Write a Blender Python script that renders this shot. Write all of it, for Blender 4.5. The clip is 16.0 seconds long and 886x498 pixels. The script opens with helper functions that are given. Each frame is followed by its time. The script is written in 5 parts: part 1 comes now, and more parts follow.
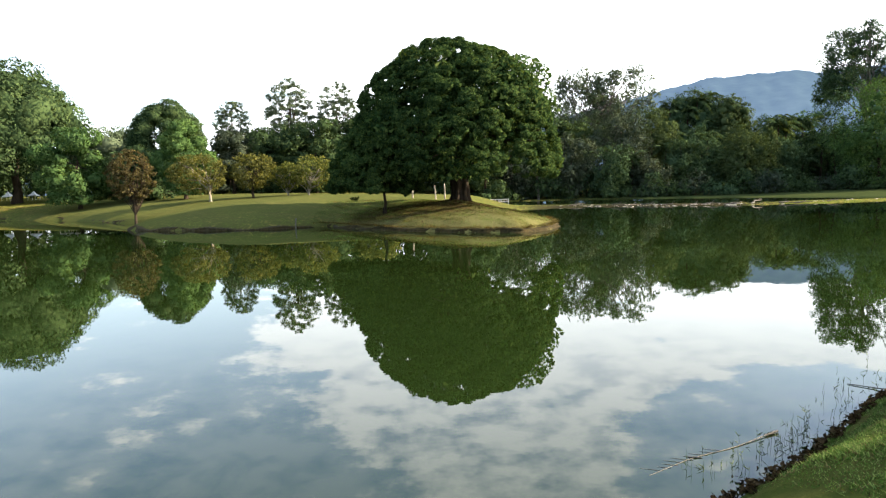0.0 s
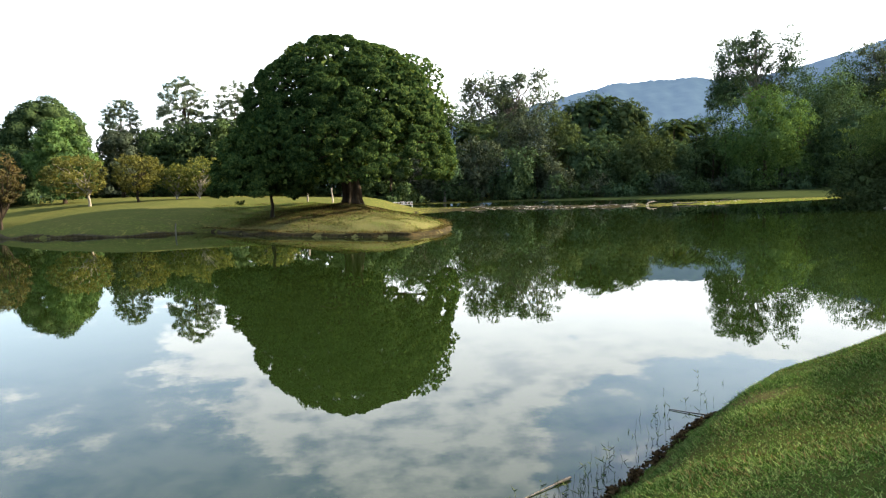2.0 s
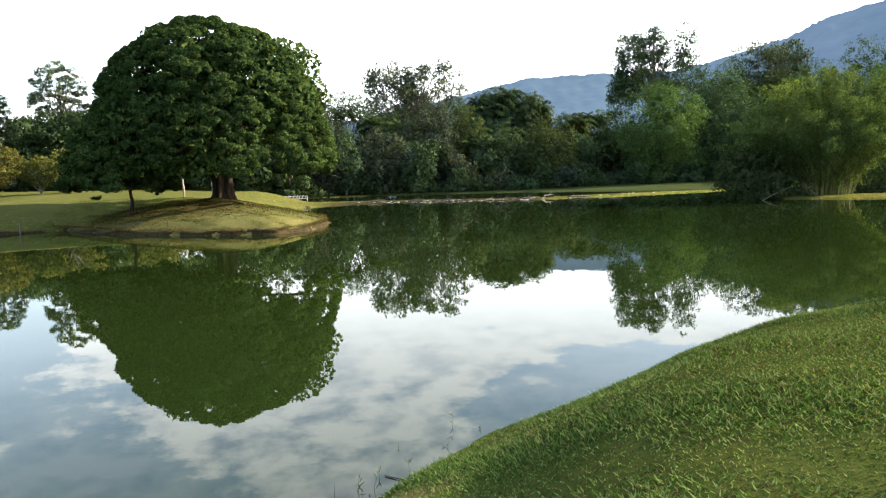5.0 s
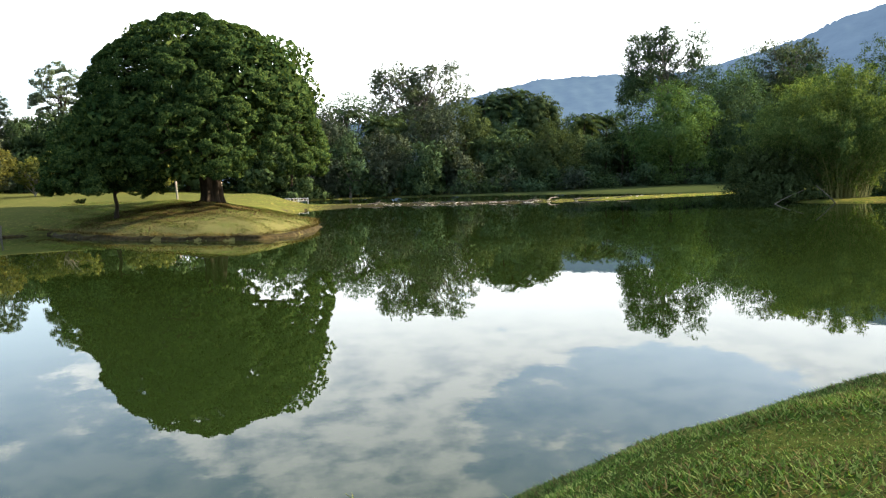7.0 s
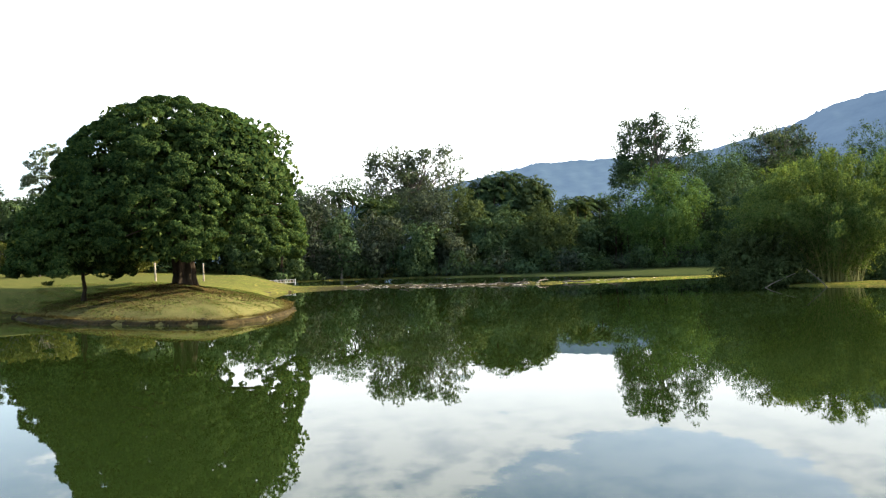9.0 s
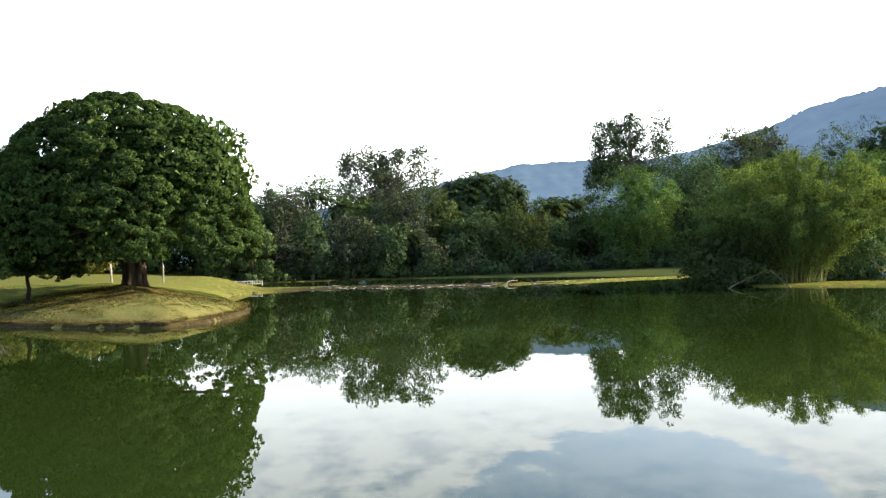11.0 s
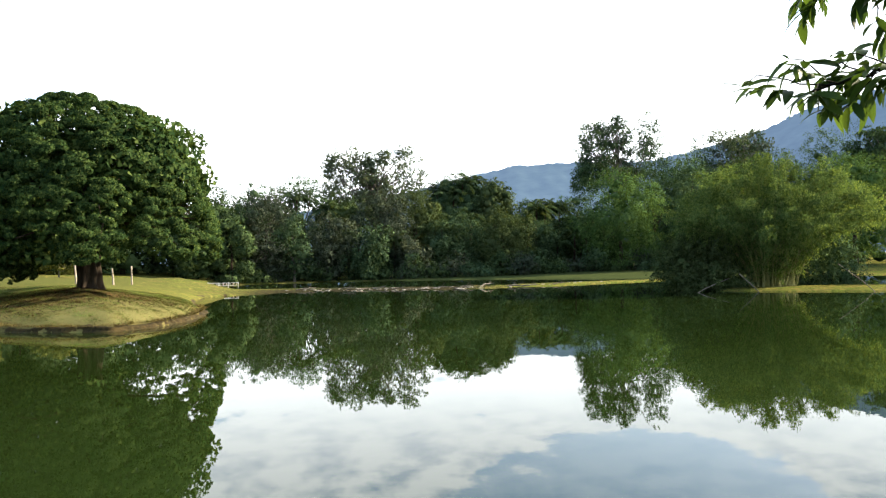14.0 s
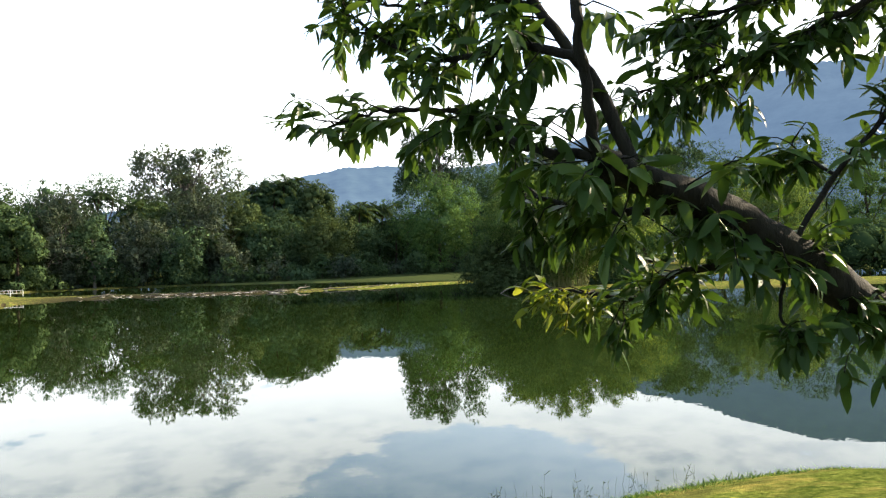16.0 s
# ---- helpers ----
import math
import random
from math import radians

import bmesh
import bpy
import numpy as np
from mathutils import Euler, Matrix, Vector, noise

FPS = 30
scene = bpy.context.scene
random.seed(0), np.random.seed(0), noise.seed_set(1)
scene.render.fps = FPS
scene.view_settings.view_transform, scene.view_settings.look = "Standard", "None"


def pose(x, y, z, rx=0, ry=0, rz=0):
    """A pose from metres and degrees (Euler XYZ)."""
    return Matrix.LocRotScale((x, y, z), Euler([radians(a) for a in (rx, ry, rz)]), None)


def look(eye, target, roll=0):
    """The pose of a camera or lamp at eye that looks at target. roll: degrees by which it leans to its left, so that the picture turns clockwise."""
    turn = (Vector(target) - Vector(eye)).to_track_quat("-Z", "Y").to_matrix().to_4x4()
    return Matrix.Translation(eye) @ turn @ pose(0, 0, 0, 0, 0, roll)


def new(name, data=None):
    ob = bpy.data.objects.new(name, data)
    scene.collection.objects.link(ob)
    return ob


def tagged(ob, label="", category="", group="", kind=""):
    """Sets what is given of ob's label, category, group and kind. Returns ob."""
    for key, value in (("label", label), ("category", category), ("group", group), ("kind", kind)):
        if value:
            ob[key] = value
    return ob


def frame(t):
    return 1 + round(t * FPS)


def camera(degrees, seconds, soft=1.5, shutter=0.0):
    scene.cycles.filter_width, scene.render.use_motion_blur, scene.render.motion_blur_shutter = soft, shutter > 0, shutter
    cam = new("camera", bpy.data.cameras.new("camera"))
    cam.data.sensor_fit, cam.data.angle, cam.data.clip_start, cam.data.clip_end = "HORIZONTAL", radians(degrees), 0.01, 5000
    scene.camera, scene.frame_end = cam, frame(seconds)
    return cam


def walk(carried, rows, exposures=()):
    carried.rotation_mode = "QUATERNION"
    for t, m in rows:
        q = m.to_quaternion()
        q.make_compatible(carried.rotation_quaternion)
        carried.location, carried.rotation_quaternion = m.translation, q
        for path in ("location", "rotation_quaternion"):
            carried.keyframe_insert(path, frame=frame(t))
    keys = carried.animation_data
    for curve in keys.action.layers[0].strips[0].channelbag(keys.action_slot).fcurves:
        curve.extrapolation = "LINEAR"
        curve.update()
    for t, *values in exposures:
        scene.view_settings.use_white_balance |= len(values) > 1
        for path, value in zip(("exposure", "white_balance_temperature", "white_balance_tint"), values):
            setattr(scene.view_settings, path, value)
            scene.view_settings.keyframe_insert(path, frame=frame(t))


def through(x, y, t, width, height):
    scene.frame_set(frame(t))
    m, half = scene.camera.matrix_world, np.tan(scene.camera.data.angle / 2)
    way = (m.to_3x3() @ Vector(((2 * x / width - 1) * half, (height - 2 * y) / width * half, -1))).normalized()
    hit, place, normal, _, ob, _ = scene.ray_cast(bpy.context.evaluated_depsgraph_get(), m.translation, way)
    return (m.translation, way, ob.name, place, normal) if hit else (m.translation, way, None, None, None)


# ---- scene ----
cam = camera(64.8, 16.0, soft=1.25)
PATH = [
    (0, (0.001, -0.000, 3.740), (0.083, 4.979, 3.292), -1.41),
    (0.5, (0.522, 0.476, 3.716), (0.688, 5.453, 3.273), -1.43),
    (1, (1.116, 0.907, 3.719), (1.447, 5.877, 3.279), -1.49),
    (1.5, (1.678, 1.297, 3.728), (2.097, 6.260, 3.287), -1.55),
    (2, (2.370, 1.709, 3.720), (3.045, 6.643, 3.273), -1.57),
    (2.5, (2.915, 1.986, 3.758), (3.900, 6.866, 3.297), -1.57),
    (3, (3.655, 2.423, 3.703), (4.771, 7.275, 3.243), -1.60),
    (3.5, (4.249, 2.684, 3.685), (5.486, 7.507, 3.223), -1.62),
    (4, (4.907, 3.013, 3.665), (6.150, 7.832, 3.185), -1.65),
    (6.5, (7.576, 5.518, 3.696), (8.826, 10.330, 3.165), -1.66),
    (7, (7.982, 5.982, 3.739), (9.151, 10.818, 3.238), -1.60),
    (7.5, (8.413, 6.357, 3.732), (9.503, 11.225, 3.393), -1.54),
    (8, (8.988, 6.648, 3.780), (10.086, 11.526, 3.785), -1.41),
    (8.5, (9.538, 6.935, 3.820), (10.644, 11.810, 3.885), -1.39),
    (9, (10.168, 7.159, 3.856), (11.354, 12.016, 3.931), -1.41),
    (9.5, (10.735, 7.320, 3.773), (12.028, 12.149, 3.858), -1.48),
    (10, (11.274, 7.544, 3.745), (12.581, 12.370, 3.822), -1.47),
    (12.5, (13.832, 7.569, 3.866), (15.157, 12.389, 3.950), -1.32),
    (13, (14.322, 7.511, 3.893), (15.650, 12.331, 3.976), -1.31),
    (13.5, (14.828, 7.430, 3.896), (16.156, 12.249, 3.984), -1.26),
    (14, (15.345, 7.286, 3.917), (16.682, 12.103, 4.003), -1.21),
    (14.5, (15.772, 7.044, 3.950), (17.159, 11.846, 4.045), -1.14),
    (15, (16.160, 6.706, 3.949), (17.757, 11.443, 4.044), -1.22),
    (15.5, (16.624, 6.412, 3.939), (18.632, 10.990, 4.028), -1.18),
    (16, (17.170, 6.137, 3.986), (19.618, 10.496, 4.059), -1.54),
]
walk(cam, [(t, look(eye, target, roll)) for t, eye, target, roll in PATH], [(0, 2.3), (16, 2.3)])

# ---- world, sun ----
SUN_AZ, SUN_EL = 93.0, 25.0          # degrees from +y towards +x, and above the horizon


def heading(az, el):
    a, e = radians(az), radians(el)
    return Vector((math.sin(a) * math.cos(e), math.cos(a) * math.cos(e), math.sin(e)))


world = bpy.data.worlds.new("sky")
scene.world = world
world.use_nodes = True
wn, wl = world.node_tree.nodes, world.node_tree.links
wn.clear()


def wnode(kind, **props):
    n = wn.new(kind)
    for k, v in props.items():
        if k == "operation":
            n.operation = v
        elif k == "data_type":
            n.data_type = v
        elif k == "blend_type":
            n.blend_type = v
    return n


sky = wn.new("ShaderNodeTexSky")
sky.sky_type, sky.sun_disc = "NISHITA", False
sky.sun_elevation, sky.sun_rotation = radians(SUN_EL), radians(SUN_AZ)
sky.air_density, sky.dust_density, sky.ozone_density = 1.1, 2.4, 2.4
coord = wn.new("ShaderNodeTexCoord")
# clouds lie on a flat layer: the view direction is projected on it
split = wn.new("ShaderNodeSeparateXYZ")
wl.new(coord.outputs["Generated"], split.inputs[0])
lift = wnode("ShaderNodeMath", operation="MAXIMUM")
wl.new(split.outputs["Z"], lift.inputs[0])
lift.inputs[1].default_value = 0.0
lift2 = wnode("ShaderNodeMath", operation="ADD")
wl.new(lift.outputs[0], lift2.inputs[0])
lift2.inputs[1].default_value = 0.10
flat = []
for axis in ("X", "Y"):
    d = wnode("ShaderNodeMath", operation="DIVIDE")
    wl.new(split.outputs[axis], d.inputs[0])
    wl.new(lift2.outputs[0], d.inputs[1])
    flat.append(d)
layer = wn.new("ShaderNodeCombineXYZ")
wl.new(flat[0].outputs[0], layer.inputs[0])
wl.new(flat[1].outputs[0], layer.inputs[1])
big = wn.new("ShaderNodeTexNoise")
big.inputs["Scale"].default_value, big.inputs["Detail"].default_value, big.inputs["Roughness"].default_value = 1.7, 7, 0.56
wl.new(layer.outputs[0], big.inputs["Vector"])
puff = wn.new("ShaderNodeTexNoise")
puff.inputs["Scale"].default_value, puff.inputs["Detail"].default_value, puff.inputs["Roughness"].default_value = 5.5, 6, 0.6
wl.new(layer.outputs[0], puff.inputs["Vector"])

# broad clear gaps in the cloud sheet: (azimuth, elevation, inner radius, outer radius), in degrees of the stretched direction
GAPS = [(-24, 9, 5, 15), (31, 20.5, 9.5, 14), (-40, 12, 6, 18), (195, 18, 55, 85), (-30, 24, 9, 25)]
stretch = wnode("ShaderNodeVectorMath", operation="MULTIPLY")
wl.new(coord.outputs["Generated"], stretch.inputs[0])
stretch.inputs[1].default_value = (1, 1, 2.2)
unit = wnode("ShaderNodeVectorMath", operation="NORMALIZE")
wl.new(stretch.outputs[0], unit.inputs[0])
clear = None
for az, el, r0, r1 in GAPS:
    h = heading(az, el)
    h.z *= 2.2
    h.normalize()
    dot = wnode("ShaderNodeVectorMath", operation="DOT_PRODUCT")
    wl.new(unit.outputs[0], dot.inputs[0])
    dot.inputs[1].default_value = h
    rng_node = wn.new("ShaderNodeMapRange")
    rng_node.interpolation_type = "SMOOTHSTEP"
    rng_node.inputs["From Min"].default_value = math.cos(radians(r1))
    rng_node.inputs["From Max"].default_value = math.cos(radians(r0))
    wl.new(dot.outputs["Value"], rng_node.inputs["Value"])
    if clear is None:
        clear = rng_node.outputs[0]
    else:
        m = wnode("ShaderNodeMath", operation="MAXIMUM")
        wl.new(clear, m.inputs[0])
        wl.new(rng_node.outputs[0], m.inputs[1])
        clear = m.outputs[0]
cut = wnode("ShaderNodeMath", operation="MULTIPLY_ADD")       # the sheet thins in the gaps
wl.new(clear, cut.inputs[0])
cut.inputs[1].default_value = -0.25
ragged = wnode("ShaderNodeMath", operation="MULTIPLY_ADD")
wl.new(puff.outputs["Fac"], ragged.inputs[0])
ragged.inputs[1].default_value = 0.45
blend = wnode("ShaderNodeMath", operation="MULTIPLY")
wl.new(big.outputs["Fac"], blend.inputs[0])
blend.inputs[1].default_value = 0.60
wl.new(blend.outputs[0], ragged.inputs[2])
wl.new(ragged.outputs[0], cut.inputs[2])
thin = wn.new("ShaderNodeMapRange")              # the sheet breaks up overhead
thin.interpolation_type = "SMOOTHSTEP"
thin.inputs["From Min"].default_value, thin.inputs["From Max"].default_value = 0.44, 0.72
thin.inputs["To Min"].default_value, thin.inputs["To Max"].default_value = 0.0, 0.17
wl.new(split.outputs["Z"], thin.inputs["Value"])
cut2 = wnode("ShaderNodeMath", operation="SUBTRACT")
wl.new(cut.outputs[0], cut2.inputs[0])
wl.new(thin.outputs[0], cut2.inputs[1])
cover = wn.new("ShaderNodeMapRange")
cover.interpolation_type = "SMOOTHSTEP"
cover.inputs["From Min"].default_value, cover.inputs["From Max"].default_value = 0.345, 0.435
cover.inputs["To Min"].default_value = 0.30
wl.new(cut2.outputs[0], cover.inputs["Value"])
cloud = wn.new("ShaderNodeValToRGB")
cloud.color_ramp.elements[0].position, cloud.color_ramp.elements[0].color = 0.36, (0.38, 0.475, 0.63, 1)
cloud.color_ramp.elements[1].position, cloud.color_ramp.elements[1].color = 0.56, (0.93, 0.985, 1.02, 1)
wl.new(puff.outputs["Fac"], cloud.inputs[0])
# low down the sheet is seen through haze and is bright and even
haze = wn.new("ShaderNodeMapRange")
haze.interpolation_type = "SMOOTHSTEP"
haze.inputs["From Min"].default_value, haze.inputs["From Max"].default_value = 0.16, 0.36
wl.new(split.outputs["Z"], haze.inputs["Value"])
even = wnode("ShaderNodeMix", data_type="RGBA")
even.inputs[6].default_value = (0.935, 0.985, 1.01, 1)
wl.new(haze.outputs[0], even.inputs[0])
wl.new(cloud.outputs["Color"], even.inputs[7])
CLOUD = 5.5
bright = wnode("ShaderNodeMix", data_type="RGBA", blend_type="MULTIPLY")
bright.inputs[0].default_value = 1.0
wl.new(even.outputs[2], bright.inputs[6])
bright.inputs[7].default_value = (CLOUD, CLOUD, CLOUD, 1)
both = wnode("ShaderNodeMix", data_type="RGBA")
wl.new(cover.outputs[0], both.inputs[0])
wl.new(sky.outputs[0], both.inputs[6])
wl.new(bright.outputs[2], both.inputs[7])
back = wn.new("ShaderNodeBackground")
back.inputs["Strength"].default_value = 0.115
wl.new(both.outputs[2], back.inputs["Color"])
wout = wn.new("ShaderNodeOutputWorld")
wl.new(back.outputs[0], wout.inputs["Surface"])

sun = new("sun", bpy.data.lights.new("sun", "SUN"))
sun.data.energy, sun.data.angle, sun.data.color = 5.0, radians(1.2), (1.0, 0.83, 0.61)
sun.matrix_world = look(heading(SUN_AZ, SUN_EL) * 100, (0, 0, 0))


# ---- materials ----
def material(name):
    m = bpy.data.materials.new(name)
    m.use_nodes = True
    m.node_tree.nodes.clear()
    return m, m.node_tree.nodes, m.node_tree.links


def ramp(nodes, stops):
    r = nodes.new("ShaderNodeValToRGB")
    els = r.color_ramp.elements
    while len(els) < len(stops):
        els.new(0.5)
    for e, (p, c) in zip(els, stops):
        e.position, e.color = p, (*c, 1)
    return r


def noise_node(nodes, links, scale, detail=4, rough=0.55, vector=None):
    n = nodes.new("ShaderNodeTexNoise")
    n.inputs["Scale"].default_value, n.inputs["Detail"].default_value, n.inputs["Roughness"].default_value = scale, detail, rough
    if vector is not None:
        links.new(vector, n.inputs["Vector"])
    return n


def place(nodes):
    return nodes.new("ShaderNodeNewGeometry").outputs["Position"]


def mixed(nodes, links, fac, a, b, blend="MIX"):
    m = nodes.new("ShaderNodeMix")
    m.data_type, m.blend_type = "RGBA", blend
    for socket, v in ((m.inputs[0], fac), (m.inputs[6], a), (m.inputs[7], b)):
        if isinstance(v, (int, float)):
            socket.default_value = v
        elif isinstance(v, tuple):
            socket.default_value = (*v, 1)
        else:
            links.new(v, socket)
    return m.outputs[2]


def finish(nodes, links, shader):
    out = nodes.new("ShaderNodeOutputMaterial")
    links.new(shader, out.inputs["Surface"])


def leaf_material(name, dark, mid, light, through=0.35, rough=0.5, patch=0.25, gloss=0.0):
    """Leaves: every leaf has its own shade, broad patches differ, and light comes through."""
    m, n, l = material(name)
    geo = n.new("ShaderNodeNewGeometry")
    own = ramp(n, [(0.0, dark), (0.55, mid), (1.0, light)])
    l.new(geo.outputs["Random Per Island"], own.inputs[0])
    wide = noise_node(n, l, patch, 3, 0.6, geo.outputs["Position"])
    tone = ramp(n, [(0.3, (0.62, 0.66, 0.62)), (0.7, (1.3, 1.22, 1.0))])
    l.new(wide.outputs["Fac"], tone.inputs[0])
    col = mixed(n, l, 1.0, own.outputs[0], tone.outputs[0], "MULTIPLY")
    p = n.new("ShaderNodeBsdfPrincipled")
    l.new(col, p.inputs["Base Color"])
    p.inputs["Roughness"].default_value = rough
    p.inputs["Specular IOR Level"].default_value = gloss
    t = n.new("ShaderNodeBsdfTranslucent")
    warm = mixed(n, l, 1.0, col, (1.35, 1.25, 0.55), "MULTIPLY")
    l.new(warm, t.inputs["Color"])
    mix = n.new("ShaderNodeMixShader")
    mix.inputs[0].default_value = through
    l.new(p.outputs[0], mix.inputs[1])
    l.new(t.outputs[0], mix.inputs[2])
    finish(n, l, mix.outputs[0])
    return m


def bark_material(name, a, b, scale=6.0):
    m, n, l = material(name)
    pos = place(n)
    mp = n.new("ShaderNodeMapping")
    mp.inputs["Scale"].default_value = (1, 1, 0.22)
    l.new(pos, mp.inputs["Vector"])
    g = noise_node(n, l, scale, 6, 0.65, mp.outputs[0])
    w = noise_node(n, l, scale * 0.15, 3, 0.5, pos)
    r = ramp(n, [(0.3, a), (0.7, b)])
    l.new(g.outputs["Fac"], r.inputs[0])
    r2 = ramp(n, [(0.35, (0.75, 0.78, 0.72)), (0.65, (1.15, 1.1, 1.05))])
    l.new(w.outputs["Fac"], r2.inputs[0])
    p = n.new("ShaderNodeBsdfPrincipled")
    l.new(mixed(n, l, 1.0, r.outputs[0], r2.outputs[0], "MULTIPLY"), p.inputs["Base Color"])
    p.inputs["Roughness"].default_value = 0.9
    p.inputs["Specular IOR Level"].default_value = 0.12
    bump = n.new("ShaderNodeBump")
    bump.inputs["Strength"].default_value, bump.inputs["Distance"].default_value = 0.9, 0.03
    l.new(g.outputs["Fac"], bump.inputs["Height"])
    l.new(bump.outputs[0], p.inputs["Normal"])
    finish(n, l, p.outputs[0])
    return m


def plain_material(name, a, b, scale=8.0, rough=0.7):
    """Paint, stone or cloth with a fine grain and broad stains."""
    m, n, l = material(name)
    pos = place(n)
    g = noise_node(n, l, scale, 5, 0.6, pos)
    r = ramp(n, [(0.35, a), (0.65, b)])
    l.new(g.outputs["Fac"], r.inputs[0])
    p = n.new("ShaderNodeBsdfPrincipled")
    l.new(r.outputs[0], p.inputs["Base Color"])
    p.inputs["Roughness"].default_value = rough
    finish(n, l, p.outputs[0])
    return m


def water_material():
    m, n, l = material("lake_water")
    pos = place(n)
    wide = noise_node(n, l, 0.03, 3, 0.5, pos)
    r = ramp(n, [(0.35, (0.0062, 0.0128, 0.0026)), (0.65, (0.0085, 0.0152, 0.0032))])
    l.new(wide.outputs["Fac"], r.inputs[0])
    p = n.new("ShaderNodeBsdfPrincipled")
    l.new(r.outputs[0], p.inputs["Base Color"])
    p.inputs["Roughness"].default_value = 0.0
    p.inputs["IOR"].default_value = 1.34
    rip = noise_node(n, l, 1.6, 3, 0.6, pos)
    swell = noise_node(n, l, 0.12, 2, 0.5, pos)
    add = n.new("ShaderNodeMath")
    add.operation = "MULTIPLY_ADD"
    l.new(swell.outputs["Fac"], add.inputs[0])
    add.inputs[1].default_value = 3.0
    l.new(rip.outputs["Fac"], add.inputs[2])
    bump = n.new("ShaderNodeBump")
    bump.inputs["Strength"].default_value, bump.inputs["Distance"].default_value = 0.03, 0.02
    l.new(add.outputs[0], bump.inputs["Height"])
    l.new(bump.outputs[0], p.inputs["Normal"])
    finish(n, l, p.outputs[0])
    return m


def ground_material():
    """Mown grass, bare earth on the steep banks, worn and littered patches, shade painted as darker ones."""
    m, n, l = material("grass_ground")
    geo = n.new("ShaderNodeNewGeometry")
    pos = geo.outputs["Position"]
    fine = noise_node(n, l, 14, 6, 0.7, pos)
    mid = noise_node(n, l, 0.9, 5, 0.65, pos)
    wide = noise_node(n, l, 0.09, 4, 0.6, pos)
    grass = ramp(n, [(0.32, (0.024, 0.038, 0.009)), (0.52, (0.062, 0.080, 0.020)), (0.70, (0.120, 0.130, 0.040))])
    l.new(fine.outputs["Fac"], grass.inputs[0])
    dry = ramp(n, [(0.50, (0, 0, 0)), (0.66, (1, 1, 1))])
    l.new(mid.outputs["Fac"], dry.inputs[0])
    half = n.new("ShaderNodeMath")
    half.operation = "MULTIPLY"
    half.inputs[1].default_value = 0.7
    l.new(dry.outputs[0], half.inputs[0])
    col = mixed(n, l, half.outputs[0], grass.outputs[0], (0.17, 0.135, 0.05))
    tone = ramp(n, [(0.35, (0.8, 0.85, 0.8)), (0.65, (1.2, 1.15, 1.0))])
    l.new(wide.outputs["Fac"], tone.inputs[0])
    col = mixed(n, l, 1.0, col, tone.outputs[0], "MULTIPLY")
    lie = n.new("ShaderNodeMapping")
    lie.inputs["Scale"].default_value = (0.35, 1.0, 1.0)
    l.new(pos, lie.inputs["Vector"])
    worn = noise_node(n, l, 0.55, 6, 0.68, lie.outputs[0])
    browned = ramp(n, [(0.46, (0, 0, 0)), (0.68, (0.8, 0.8, 0.8))])
    l.new(worn.outputs["Fac"], browned.inputs[0])
    col = mixed(n, l, browned.outputs[0], col, (0.098, 0.074, 0.034))
    tuft = noise_node(n, l, 3.2, 5, 0.7, pos)
    tone2 = ramp(n, [(0.36, (0.55, 0.60, 0.55)), (0.64, (1.4, 1.32, 1.15))])
    l.new(tuft.outputs["Fac"], tone2.inputs[0])
    col = mixed(n, l, 1.0, col, tone2.outputs[0], "MULTIPLY")
    # bare earth, with the undercut banks' shade darkened into it
    earth = ramp(n, [(0.3, (0.018, 0.013, 0.007)), (0.7, (0.075, 0.052, 0.028))])
    l.new(fine.outputs["Fac"], earth.inputs[0])

    def patch(centre, radii, cut, most=0.8):
        """A patch with a ragged edge: wear, litter, mud or painted shade."""
        sub = n.new("ShaderNodeVectorMath")
        sub.operation = "SUBTRACT"
        l.new(pos, sub.inputs[0])
        sub.inputs[1].default_value = centre
        div = n.new("ShaderNodeVectorMath")
        div.operation = "DIVIDE"
        l.new(sub.outputs[0], div.inputs[0])
        div.inputs[1].default_value = radii
        ln = n.new("ShaderNodeVectorMath")
        ln.operation = "LENGTH"
        l.new(div.outputs[0], ln.inputs[0])
        ma = n.new("ShaderNodeMath")
        ma.operation = "MULTIPLY_ADD"
        l.new(tuft.outputs["Fac"], ma.inputs[0])
        ma.inputs[1].default_value = 2.2
        l.new(ln.outputs["Value"], ma.inputs[2])
        mr = n.new("ShaderNodeMapRange")
        mr.inputs["From Min"].default_value, mr.inputs["From Max"].default_value = cut + 0.45, cut + 0.05
        mr.inputs["To Max"].default_value = most
        l.new(ma.outputs[0], mr.inputs["Value"])
        return mr.outputs[0]

    col = mixed(n, l, patch((2.0, 60.0, 1.0), (13.0, 9.0, 30), 2.0), col, (0.112, 0.104, 0.042))     # dry golden grass on the spit
    col = mixed(n, l, patch((0.5, 67.5, 2.0), (10.0, 6.0, 30), 1.7), col, (0.095, 0.062, 0.026))     # leaf litter under the big tree
    col = mixed(n, l, patch((32, 106, 0.3), (15, 9.0, 30), 2.1, 0.95), col, (0.019, 0.0165, 0.011))         # muddy far shore
    col = mixed(n, l, patch((75, 136, 1.0), (60, 21, 30), 2.1, 0.95), col, (0.027, 0.037, 0.014))       # lawn before the forest, its tree shade painted as a duller green
    col = mixed(n, l, patch((-30, 100, 2.0), (34, 36, 30), 2.0), col, (0.056, 0.062, 0.020))       # duller lawn on the knoll
    col = mixed(n, l, patch((7.5, 8.0, 1.0), (7.0, 7.5, 40), 2.1), col, (0.034, 0.045, 0.011))               # ground darkened here: shade between the blades put into the colour
    col = mixed(n, l, patch((7.0, 9.3, 1.0), (1.0, 0.55, 30), 1.6), col, (0.10, 0.072, 0.032))       # worn turf on the near bank
    slope = n.new("ShaderNodeSeparateXYZ")
